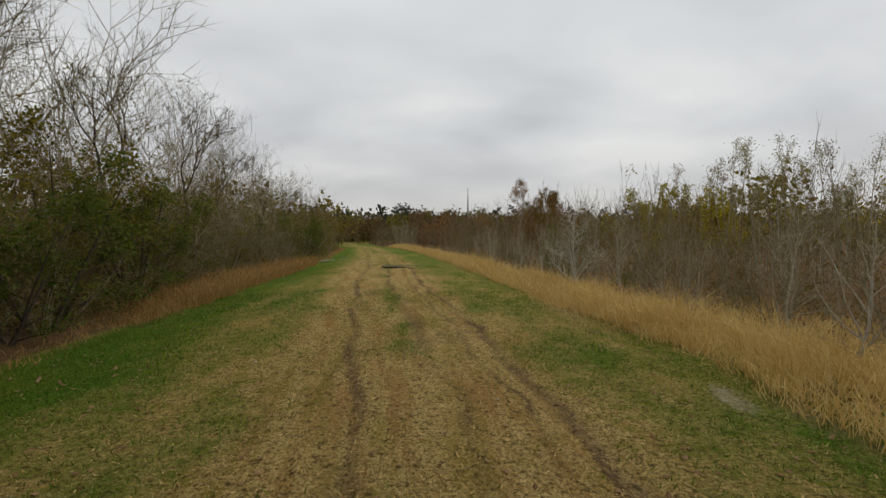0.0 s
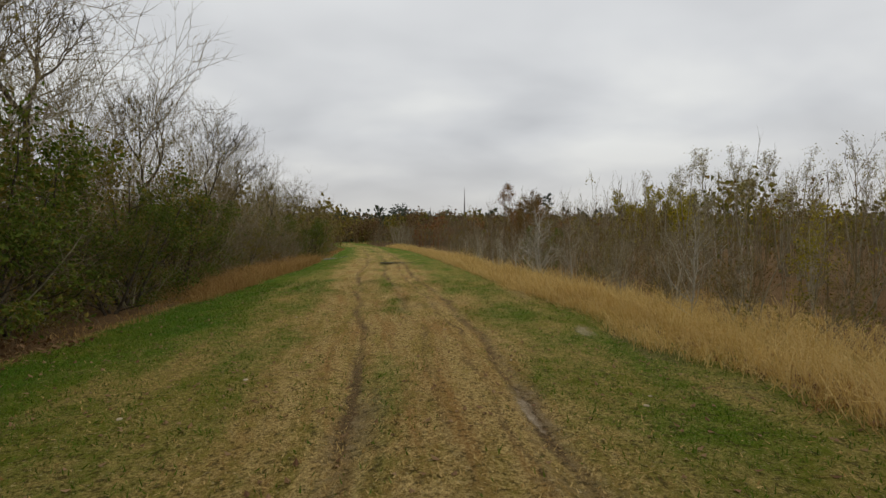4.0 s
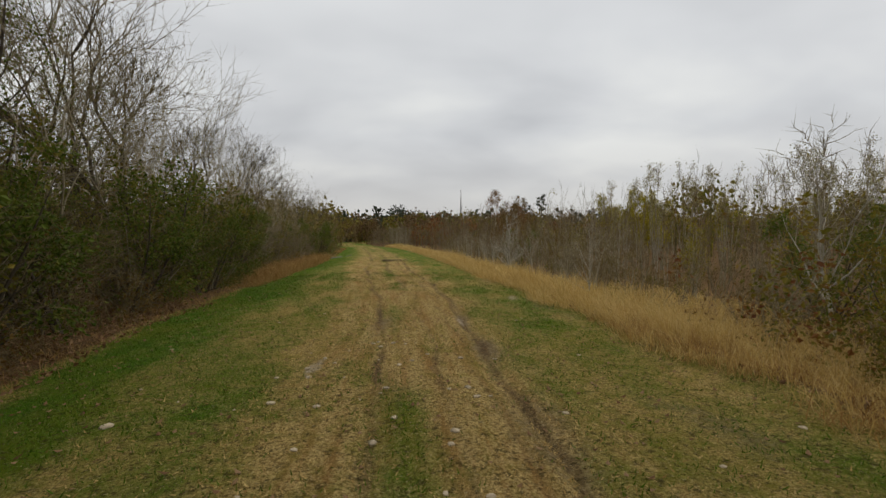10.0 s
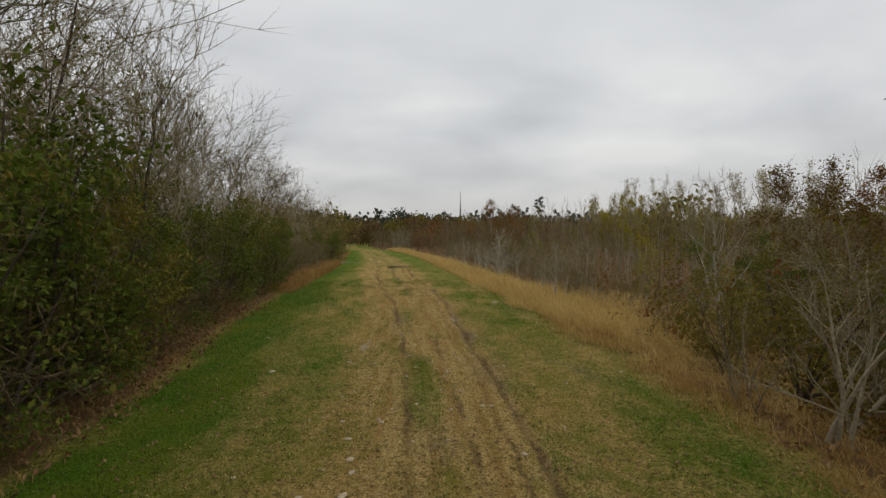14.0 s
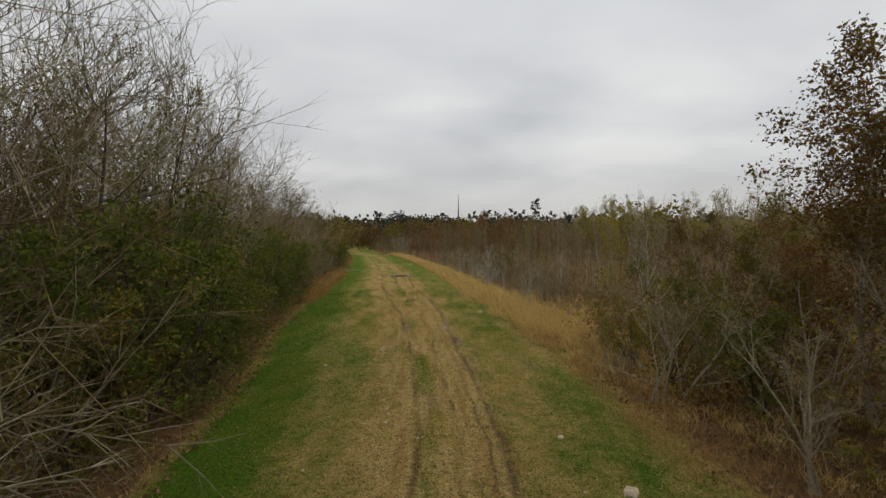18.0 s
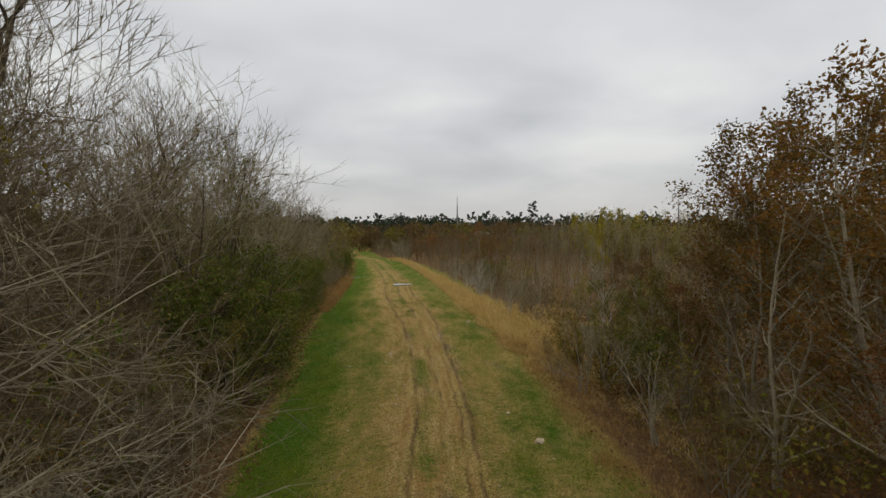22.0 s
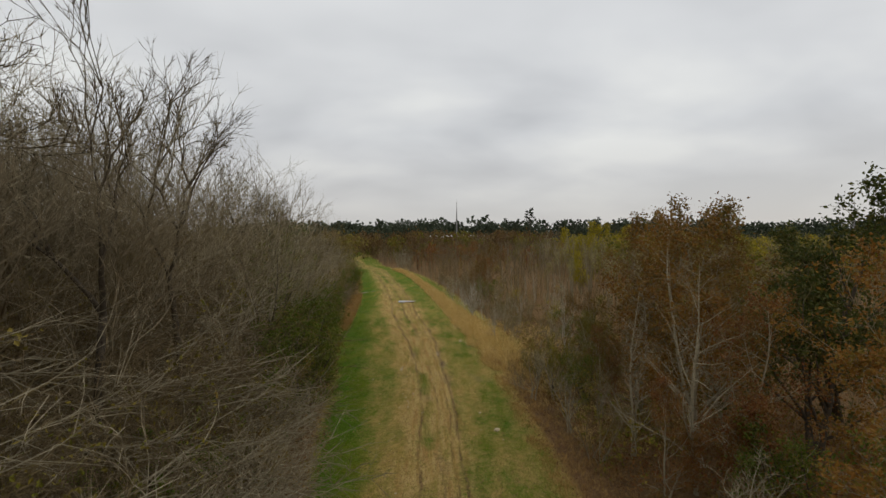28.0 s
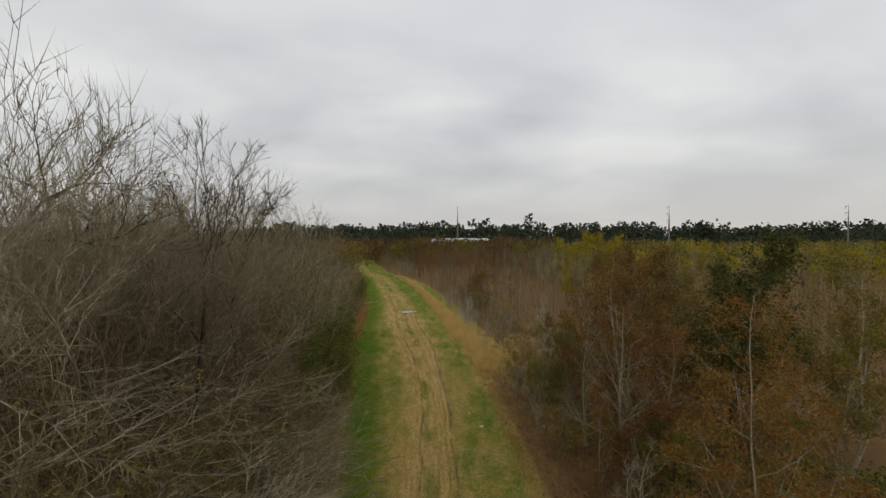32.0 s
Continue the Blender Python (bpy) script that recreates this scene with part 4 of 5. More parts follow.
for y, back, size, k in ((-6.3, 1.1, 1.0, 0), (-5.2, 1.0, 0.95, 0), (-4.4, 1.6, 1.3, 2), (-3.8, 0.9, 0.8, 0), (-7.0, 2.2, 1.15, 2), (-7.4, 1.3, 0.75, 1), (-8.8, 1.6, 0.65, 1), (-3.2, 0.9, 0.85, 1), (-1.4, 1.0, 0.85, 0), (-2.4, 1.8, 1.2, 2), (0.8, 1.2, 0.9, 2), (3.2, 1.1, 0.85, 0), (4.6, 1.5, 1.1, 2), (7.2, 1.1, 0.9, 0), (6.2, 0.9, 0.7, 0), (9.8, 1.2, 0.9, 2),
                         (9.0, 2.0, 1.15, 1), (11.4, 1.8, 0.85, 0), (14.0, 2.0, 0.95, 2), (17.5, 1.8, 0.8, 1), (21, 1.7, 0.8, 0), (26, 1.0, 0.9, 0), (31, 1.1, 0.9, 2), (-10.2, 1.9, 0.7, 1), (-14, 2.4, 0.75, 0),
                         (-18.5, 2.6, 0.8, 2), (-22, 2.2, 0.8, 1), (38, 1.2, 0.9, 1), (6.0, 3.4, 1.35, 1), (1.5, 3.6, 1.4, 1), (-2.2, 3.2, 1.5, 1)):
    plant("evergreen_shrub", EVERGREEN[k], along(EDGE_LEFT, y) - back, y, rng.uniform(0, 360), size, ("dark green leafy evergreen shrub at the thicket edge", "olive leafy shrub thinning to bare twigs", "dark green leafy evergreen shrub at the thicket edge")[k], "shrub", "evergreen shrubs")

def twig_fans(name, mat, label, seed, count, low, high, face):
    """Fans of fine arching twigs that reach out of the thicket towards the light over the trail."""
    r, g = random.Random(seed), Geo()
    for _ in range(count):
        y = r.uniform(low, high)
        back = 0.9 + 7.5 * r.random() ** 1.3
        top = float(np.interp(back, (0.5, 2.5, 5, 8.5), (1.3, 3.6, 5.6, 7.4))) * along(THICKET_TOP, y) / 10.6
        x = along(EDGE_LEFT, y) - back
        p = Vector((x, y, height(x, y) + top * r.random() ** 0.55))
        d = Vector((1.0, r.uniform(-0.75, 0.75), r.uniform(-0.25, 0.75))).normalized()
        reach = face * r.uniform(0.5, 1.2)
        stem = bend_path(r, p, d, reach, 3, 0.16, 0.05)
        g.tube(stem, [0.007 * face, 0.0055 * face, 0.004 * face, 0], 3)
        for _ in range(8):
            q, dq = at_path(stem, r.uniform(0.15, 0.98))
            w = off(r, dq, r.uniform(15, 50))
            w.z -= 0.12
            twig = bend_path(r, q, w.normalized(), reach * r.uniform(0.25, 0.6), 2, 0.22, -0.1)
            g.tube(twig, [0.0036 * face, 0.0026 * face, 0], 3)
            for _ in range(2 if face > 1 else 0):
                q2, d2 = at_path(twig, r.uniform(0.3, 0.95))
                g.tube([q2, q2 + off(r, d2, r.uniform(20, 55)) * reach * r.uniform(0.08, 0.2)], [0.003, 0], 3)
    stuff(name, *g.arrays(), mat, label, "twigs")


twig_fans("grey_twigs", BARK_GREY, "fine pale grey twigs arching out of the thicket", 91, 420, -26.5, -8.6, 2.1)
twig_fans("brown_twigs", TWIG_MASS, "fine brown twigs arching out of the thicket", 92, 2200, -27, 2, 0.95)
twig_fans("grey_brown_twigs", TWIG_WOOD, "fine grey-brown twigs on the thicket further along", 93, 2200, -2, 24, 0.85)

# ---------------------------------------------------------------- right bank
plant("pale_bush", WHITE, 3.8, 12.7, 40, 0.9, "pale bare spreading bush above the golden grass", "shrub", "pale small trees")
plant("pale_tree", PALE[0], 4.6, 5.0, 10, 0.66, "pale bare little tree in golden grass", "tree", "pale small trees")
plant("pale_tree", PALE[0], 7.9, 1.4, 200, 1.3, "pale bare little tree beside an evergreen shrub", "tree", "pale small trees")
plant("pale_tree", PALE[2], 5.4, -8.1, 70, 0.82, "pale bare many-stemmed little tree on the bank", "tree", "pale small trees")
plant("pale_tree", PALE[2], 4.7, -5.5, 200, 0.78, "pale bare many-stemmed little tree on the bank", "tree", "pale small trees")
plant("pale_tree", PALE[1], 5.7, -4.5, 120, 0.95, "pale bare little tree among brown brush", "tree", "pale small trees")
plant("thicket_shrub", THICKET[0], 4.4, -4.7, 40, 0.5, "bare brown shrub on the bank", "shrub", "bank shrubs")
plant("pale_tree", BANK_TREE[0], 7.7, -11.3, 150, 1.0, "tall bare pale-stemmed tree on the bank", "tree", "pale small trees")
plant("pale_tree", BANK_TREE[1], 6.9, -9.4, 40, 0.85, "bare pale-stemmed tree beside autumn leaves", "tree", "pale small trees")
plant("pale_tree", BANK_TREE[1], 8.4, -6.6, 240, 0.9, "bare pale many-stemmed tree on the bank", "tree", "pale small trees")
plant("pale_tree", PALE[2], 6.4, -15.0, 320, 0.95, "bare pale-stemmed little tree on the bank", "tree", "pale small trees")
plant("evergreen_shrub", EVERGREEN[2], 8.8, -13.6, 60, 0.9, "dark green evergreen shrub on the low ground", "shrub", "evergreen shrubs")
plant("evergreen_shrub", EVERGREEN[0], 10.2, -15.8, 160, 1.1, "dark green evergreen shrub on the low ground", "shrub", "evergreen shrubs")
plant("thicket_shrub", THICKET[0], 5.6, -9.9, 160, 0.7, "bare brown shrub on the bank", "shrub", "bank shrubs")
plant("pale_tree", PALE[1], 6.3, 13.0, 300, 0.85, "pale bare sapling behind golden grass", "tree", "pale small trees")
plant("pale_tree", PALE[0], 6.9, 9.2, 30, 0.8, "pale bare sapling behind golden grass", "tree", "pale small trees")
plant("yellowing_shrub", YELLOWING, 8.7, 7.5, 70, 0.8, "yellow-green leafy shrub behind the golden grass", "shrub", "yellowing shrubs")
plant("yellowing_shrub", YELLOWING, 10.5, 4.6, 170, 0.7, "yellow-green leafy shrub behind the golden grass", "shrub", "yellowing shrubs")
plant("yellowing_shrub", YELLOWING, 6.6, -1.2, 270, 0.6, "yellow-green leafy shrub on the bank", "shrub", "yellowing shrubs")
plant("yellowing_shrub", YELLOWING, 7.4, 17.5, 20, 0.75, "yellow-green leafy shrub among saplings", "shrub", "yellowing shrubs")
plant("evergreen_shrub", EVERGREEN[0], 9.0, 2.8, 30, 0.8, "dark green evergreen shrub behind the dry grass", "shrub", "evergreen shrubs")
plant("evergreen_shrub", EVERGREEN[2], 9.6, 1.2, 130, 0.75, "dark green evergreen shrub behind the dry grass", "shrub", "evergreen shrubs")
plant("evergreen_shrub", EVERGREEN[0], 5.9, 22.0, 230, 0.72, "dark green shrub among grey saplings", "shrub", "evergreen shrubs")
plant("evergreen_shrub", EVERGREEN[1], 6.0, -3.4, 230, 0.75, "olive half-bare shrub on the bank", "shrub", "evergreen shrubs")
for x, y, k, size, turn, label in ((9.9, -4.8, 0, 1.02, 30, "russet-leaved autumn tree with pale stems"), (10.7, -8.2, 0, 0.98, 200, "half-bare russet autumn tree with pale stems"),
                                   (7.9, -17.8, 1, 0.72, 120, "orange-brown leafy autumn tree beside the trail"), (10.6, -14.4, 1, 0.9, 10, "orange-brown leafy autumn tree on the low ground"),
                                   (8.7, -9.8, 1, 0.98, 60, "half-bare orange-brown tree with pale stems on the bank"), (6.7, -11.8, 3, 0.4, 60, "small dull red leafy tree on the bank"), (8.8, -12.0, 3, 0.66, 300, "small dull red leafy tree on the bank"),
                                   (11.6, -3.0, 0, 1.0, 310, "russet-leaved autumn tree behind saplings"), (8.8, -5.4, 0, 0.72, 150, "half-bare russet tree with pale stems"), (8.0, -3.6, 2, 0.52, 15, "small olive and brown leafy tree on the bank"), (8.7, -1.6, 0, 0.5, 255, "small russet leafy tree on the bank"), (7.3, -5.6, 3, 0.4, 95, "small dull red leafy tree on the bank"),
                                   (13.5, -2.0, 2, 1.0, 80, "olive and brown leafy tree among saplings"), (14.5, -12.5, 2, 0.98, 190, "olive and brown leafy tree on low ground"),
                                   (5.2, 25.5, 0, 0.52, 45, "russet leafy tree beside the golden grass"), (6.6, 27.5, 3, 0.5, 200, "dull red leafy tree among grey saplings"),
                                   (5.8, 33.0, 3, 0.72, 45, "dull red leafy tree beside the trail"), (7.6, 36.0, 0, 0.7, 145, "russet leafy tree among grey saplings"),
                                   (13.0, -18.5, 1, 0.9, 240, "orange-brown leafy autumn tree on the low ground"), (9.5, -21.0, 3, 0.7, 140, "dull red leafy tree on the low ground"), (18, -8, 0, 0.8, 20, "russet leafy tree on low ground"),
                                   (12.2, 1.5, 3, 0.55, 20, "small dull red tree among saplings"), (21, 8, 1, 0.7, 220, "russet leafy tree among saplings"), (17.5, -16, 2, 0.8, 90, "olive and brown leafy tree on low ground")):
    plant("autumn_tree", AUTUMN[k], x, y, turn, size, label, "tree", "autumn trees")
plant("evergreen_shrub", EVERGREEN[1], 5.6, -2.4, 20, 0.55, "olive half-bare shrub on the bank", "shrub", "evergreen shrubs")
plant("evergreen_shrub", EVERGREEN[2], 7.0, -5.0, 110, 0.7, "dark green evergreen shrub among bare twigs", "shrub", "evergreen shrubs")
plant("oak_tree", OAK, 12.2, -9.6, 0, 1.1, "dark olive-green leafy oak on the low ground", "tree")
plant("oak_tree", OAK, 16.2, -6.0, 140, 0.92, "dark olive-green leafy oak on the low ground", "tree")
for x, y, k, size in ((13.2, 21.0, 0, 1.0), (14.6, 22.5, 1, 1.04), (15.6, 20.5, 0, 1.0), (17.0, 19.0, 1, 0.95), (18.5, 17, 0, 1.0), (19.2, 15, 1, 1.0), (20.5, 14, 0, 1.02), (22, 16, 1, 1.0), (20, 12, 0, 0.95), (23, 11, 1, 1.0),
                      (14, 9, 1, 0.85), (16.5, 5, 0, 0.85), (18, 3.5, 1, 0.9), (25, 18, 0, 1.0), (28, 14, 1, 1.0),
                      (12.4, 23.5, 1, 0.9), (13.9, 20, 1, 0.95), (16.2, 22, 0, 1.0), (17.8, 20.5, 1, 1.0), (16.4, 17.5, 0, 0.9), (18, 14.5, 1, 0.95), (17, 12, 0, 0.9), (21.5, 18, 0, 1.05), (24, 21, 1, 1.05)):
    plant("slender_tree", COTTON[k], x, y, rng.uniform(0, 360), size * 0.93, "slender bare tree with pale yellow-green leaves at its top", "tree", "slender leafy trees")
for x, y, size in ((29, 60, 1.4), (33, 63, 1.35), (25.5, 58, 1.2), (38, 70, 1.3), (52, 60, 1.1), (17, 27, 0.75), (44, 40, 1.0)):
    plant("willow", WILLOW, x, y, rng.uniform(0, 360), size, "yellow-green leafy willow standing above grey saplings", "tree", "yellow willows")

count = 0
while count < 190:
    y = -12 + 52 * rng.random()
    x = along(EDGE_RIGHT, y) + (3.8 if y < -2 else 6.4 if y < 10 else 2.6) + 10 * rng.random() ** 1.2
    if y < -1 and rng.random() < 0.85:
        continue
    plant("sapling", SAPLING[rng.randrange(4)], x, y, rng.uniform(0, 360), rng.uniform(0.6, 1.05) * (0.5 if x < 9.5 else 0.7 if x < 13 else 0.83), "slender bare grey sapling with upright twigs", "tree", "grey saplings")
    count += 1
for i in range(16):
    y = 1.5 + 1.9 * i + rng.uniform(-0.6, 0.6)
    plant("pale_tree", PALE[rng.randrange(3)], along(EDGE_RIGHT, y) + along(BAND, y) + rng.uniform(0.3, 2.6), y, rng.uniform(0, 360), rng.uniform(0.5, 0.85), "pale bare sapling behind golden grass", "tree", "pale small trees")
count = 0
while count < 80:
    y = -22 + 62 * rng.random()
    x = along(EDGE_RIGHT, y) + 2.7 + 5 * rng.random()
    if rng.random() < 0.6:
        plant("thicket_shrub", THICKET[rng.randrange(4)], x, y, rng.uniform(0, 360), rng.uniform(0.35, 0.75), "bare brown shrub on the bank", "shrub", "bank shrubs")
    else:
        plant("brush", BRUSH[rng.randrange(3)], x, y, rng.uniform(0, 360), rng.uniform(0.5, 1.0), "low tangled bramble with russet leaves on the bank", "shrub", "bank brambles")
    count += 1


# ---------------------------------------------------------------- woods farther off
def thin_plant(seed, tall, thick, limbs, sub, stems=1, splay=6, angle=(15, 35), limb_len=0.3, fine=0.008):
    """A far bare tree in about a hundred triangles."""
    r, g = random.Random(seed), Geo()
    for s in range(stems):
        d = off(r, Vector((0, 0, 1)), splay * r.random())
        h = tall * r.uniform(0.75, 1.0)
        pts = bend_path(r, Vector((0, 0, -0.1)), d, h, 3, 0.08, 0.4)
        g.tube(pts, [thick, thick * 0.7, thick * 0.4, 0], 3)
        for i in range(limbs // stems):
            q, dd = at_path(pts, 0.2 + 0.78 * (i + r.random()) * stems / limbs)
            w = off(r, dd, r.uniform(*angle))
            w.z += 0.25
            ll = h * limb_len * r.uniform(0.5, 1.1)
            g.tube([q, q + w.normalized() * ll], [fine * 1.5, 0], 3)
            for _ in range(sub):
                q2 = q + w.normalized() * ll * r.uniform(0.2, 0.9)
                g.tube([q2, q2 + (off(r, w, r.uniform(20, 45)) + Vector((0, 0, 0.3))).normalized() * ll * r.uniform(0.3, 0.6)], [fine, 0], 3)
    return g.arrays()


POLES = [thin_plant(500 + i, 5.3, 0.026, 8, 3, stems=1 + i % 2) for i in range(5)]
places = []
while len(places) < 2000:
    y = -4 + 120 * rng.random()
    x = along(EDGE_RIGHT, y) + (7.2 if y < 10 else 2.6) + 54 * rng.random() ** 1.4
    if x < 15 and y < 38 and rng.random() < 0.7:
        continue
    places.append((x, y, height(x, y) - 0.05, rng.uniform(0, 6.28), rng.uniform(0.86, 1.24) * (0.34 + 0.55 * min(1, (x - along(EDGE_RIGHT, y)) / 16) if y < 17 else 0.47 + 0.42 * min(1, (x - along(EDGE_RIGHT, y)) / 14))))
def sprinkle(name, mat, label, seed, count, size, place, bunch=14, spread=0.4):
    """Last leaves hanging in the saplings and the undergrowth, in loose bunches."""
    r, g = random.Random(seed), Geo()
    while len(g.f) < 2 * count:
        x, y, z = place(r)
        if noise.noise(Vector((x * 0.4, y * 0.4, seed + z * 0.3))) < -0.02:
            continue
        p = Vector((x, y, z + height(x, y)))
        for _ in range(bunch):
            d = any_way(r)
            sd = d.cross(any_way(r))
            if sd.length > 0.1:
                k = size * r.uniform(0.6, 1.3)
                g.leaf(p + any_way(r) * spread * r.random(), d, sd.normalized(), k, k * 0.6)
    stuff(name, *g.arrays(), mat, label, "leaves")


def in_saplings(low, high):
    def place(r):
        y = -6 + 72 * r.random() ** 1.3
        return along(EDGE_RIGHT, y) + (6.4 if y < 10 else 4.4) + 23 * r.random() ** 1.2, y, r.uniform(low, high)
    return place


def in_thicket(low, high, front, back):
    def place(r):
        y = -27 + 72 * r.random() ** 1.25
        return along(EDGE_LEFT, y) - front - (back - front) * r.random() ** 1.2, y, low + (high - low) * r.random() ** 1.4
    return place


def on_bank(low, high):
    def place(r):
        y = r.uniform(-25, 1)
        return along(EDGE_RIGHT, y) + 1.7 + 10 * r.random() ** 1.2, y, low + (high - low) * r.random() ** 1.6
    return place


sprinkle("olive_sapling_leaves", LEAF_OLIVE, "last olive leaves hanging among the saplings", 41, 9000, 0.085, in_saplings(0.2, 2.4))
sprinkle("russet_sapling_leaves", LEAF_RUSSET, "last russet leaves hanging among the saplings", 42, 12000, 0.08, in_saplings(0.2, 3.2))
sprinkle("yellow_sapling_leaves", LEAF_YELLOW, "last yellow leaves hanging among the saplings", 43, 2500, 0.08, in_saplings(1.5, 4.0))
sprinkle("olive_thicket_leaves", LEAF_OLIVE, "olive leaves inside the roadside thicket", 47, 17000, 0.07, in_thicket(0.2, 4.2, 0.7, 9))
sprinkle("brown_thicket_leaves", LEAF_BROWN, "dull brown leaves inside the roadside thicket", 48, 38000, 0.075, in_thicket(0.1, 5.6, 1.2, 12))
sprinkle("green_thicket_leaves", LEAF_GREEN, "green leaves inside the roadside thicket", 49, 7000, 0.07, in_thicket(0.2, 3.2, 0.5, 4))
sprinkle("russet_bank_leaves", LEAF_RUSSET, "russet leaves on the brush along the bank", 50, 12000, 0.08, on_bank(0.0, 1.0))
sprinkle("red_bank_leaves", LEAF_RED, "dull red leaves on the brush along the bank", 51, 9000, 0.08, on_bank(0.1, 1.8))
sprinkle("olive_bank_leaves", LEAF_OLIVE, "olive leaves on the brush along the bank", 52, 11000, 0.09, on_bank(0.0, 2.2))
stuff("sapling_wood", *heap(places[::2], POLES, rng), TWIG_WOOD, "dense wood of slender bare grey saplings", "trees")
stuff("brown_sapling_wood", *heap(places[1::2], POLES, rng), TWIG_MASS, "dense wood of slender bare brown saplings", "trees")
BACK = [thin_plant(520 + i, 9.4, 0.06, 20, 3, stems=2, splay=14, angle=(25, 55), limb_len=0.34, fine=0.009) for i in range(4)]
places = []
while len(places) < 430:
    y = rng.uniform(-34, 115)
    x = along(EDGE_LEFT, y) - (6 if y < 55 else 1.5) - 38 * rng.random() ** 1.6
    places.append((x, y, height(x, y) - 0.1, rng.uniform(0, 6.28), rng.uniform(0.65, 0.98)))
UNDER = [thin_plant(560 + i, 2.6, 0.02, 15, 4, stems=5, splay=45, angle=(25, 60), limb_len=0.5, fine=0.007) for i in range(3)]
stuff("back_thicket", *heap(places, BACK, rng), TWIG_BROWN, "bare brown trees deep in the thicket", "trees")

places = []
while len(places) < 120:
    y = rng.uniform(-32, 60)
    x = along(EDGE_LEFT, y) - 2.5 - 14 * rng.random()
    places.append((x, y, height(x, y) - 0.1, rng.uniform(0, 6.28), rng.uniform(0.7, 1.4)))
for _ in range(90):
    y = rng.uniform(-26, 60)
    x = along(EDGE_RIGHT, y) + 4.5 + 22 * rng.random()
    places.append((x, y, height(x, y) - 0.1, rng.uniform(0, 6.28), rng.uniform(0.5, 1.1)))
stuff("undergrowth", *heap(places, UNDER, rng), TWIG_BROWN, "bare brown undergrowth on the floor of the woods", "shrubs")


def crown(seed, wide, tall, count, size, low=0.15):
    """A far tree: a stem and a lumpy crown of many ragged clumps, with gaps."""
    r, g = random.Random(seed), Geo()
    lumps = [(Vector((r.gauss(0, wide * 0.28), r.gauss(0, wide * 0.28), tall * r.uniform(low + 0.1, 0.92))), wide * r.uniform(0.16, 0.3)) for _ in range(14)]
    lumps.append((Vector((0, 0, tall * 0.9)), wide * 0.2))
    for _ in range(count):
        c, rad = lumps[r.randrange(len(lumps))]
        p = c + any_way(r) * rad * r.random() ** 0.4
        d = any_way(r)
        s = d.cross(any_way(r))
        if s.length > 0.1:
            k = size * r.uniform(0.5, 1.2)
            g.leaf(p, d, s.normalized(), k, k * 0.7)
    stem = Geo()
    stem.tube([Vector((0, 0, -0.3)), Vector((0.1, 0, tall * 0.5)), Vector((0, 0.1, tall * 0.9))], [tall * 0.018, tall * 0.012, 0], 5)
    return g, stem


def far_wood(name, mat, label, seed, count, place, kinds):
    r = random.Random(seed)
    places = []
    for _ in range(count):
        x, y, s = place(r)
        places.append((x, y, height(x, y) - 0.1, r.uniform(0, 6.28), s))
    stuff(name, *heap(places, kinds, r), mat, label, "trees")


SMALL_CROWN = [joined(*crown(600 + i, 4.2, 6.5, 150, 0.6)) for i in range(4)]
BIG_CROWN = [joined(*crown(610 + i, 11, 12, 130, 2.1, 0.0)) for i in range(4)]
TWIGGY = [thin_plant(540 + i, 7.5, 0.06, 14, 4, stems=2, splay=12, angle=(25, 50), limb_len=0.36, fine=0.016) for i in range(3)]


def road_end(r):
    y = r.uniform(104, 150)
    return r.uniform(-60, 12 - (y - 104) * 0.1), y, r.uniform(0.8, 1.25)


far_wood("left_wood", LEAF_BROWN, "dull brown woods behind the roadside thicket", 44, 190, lambda r: (r.uniform(-75, -15), r.uniform(-18, 110), r.uniform(0.75, 1.15)), SMALL_CROWN)
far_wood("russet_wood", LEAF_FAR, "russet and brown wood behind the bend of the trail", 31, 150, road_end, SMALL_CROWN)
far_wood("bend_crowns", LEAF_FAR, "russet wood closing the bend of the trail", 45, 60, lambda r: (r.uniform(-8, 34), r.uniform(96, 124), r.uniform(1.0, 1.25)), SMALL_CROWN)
far_wood("bend_olives", LEAF_OLIVE, "olive trees closing the bend of the trail", 46, 40, lambda r: (r.uniform(-12, 60), r.uniform(92, 124), r.uniform(0.9, 1.2)), SMALL_CROWN)
far_wood("red_wood", LEAF_RED, "dull red trees among grey saplings", 32, 45, lambda r: (r.uniform(-6, 60), r.uniform(62, 120), r.uniform(0.55, 0.85)), SMALL_CROWN)
far_wood("olive_wood", LEAF_OLIVE, "olive and brown mixed wood on the flat", 33, 360, lambda r: (r.uniform(18, 190), r.uniform(8, 170), r.uniform(0.65, 1.0)), SMALL_CROWN)
far_wood("yellow_wood", LEAF_YELLOW, "yellowing trees on the flat", 34, 130, lambda r: (r.uniform(24, 200), r.uniform(35, 160), r.uniform(0.7, 1.05)), SMALL_CROWN)
far_wood("grey_wood", TWIG_GREY, "grey bare wood on the flat", 35, 400, lambda r: (r.uniform(15, 170), r.uniform(40, 190), r.uniform(0.7, 1.0)), TWIGGY)
far_wood("bend_wood", TWIG_BROWN, "bare trees round the bend of the trail", 36, 220, lambda r: (r.uniform(-55, 30), r.uniform(100, 150), r.uniform(0.7, 1.1)), TWIGGY)
far_wood("dark_treeline", HAZED_NEEDLES, "dark evergreen treeline along the horizon", 37, 470, lambda r: (r.uniform(-160, 520), r.uniform(275, 330), r.uniform(0.75, 1.2) + 0.5 * r.random() ** 4), BIG_CROWN)
far_wood("low_treeline", HAZED_NEEDLES, "low dark scrub before the evergreen treeline", 55, 260, lambda r: (r.uniform(-120, 480), r.uniform(262, 276), r.uniform(0.5, 0.72)), BIG_CROWN)
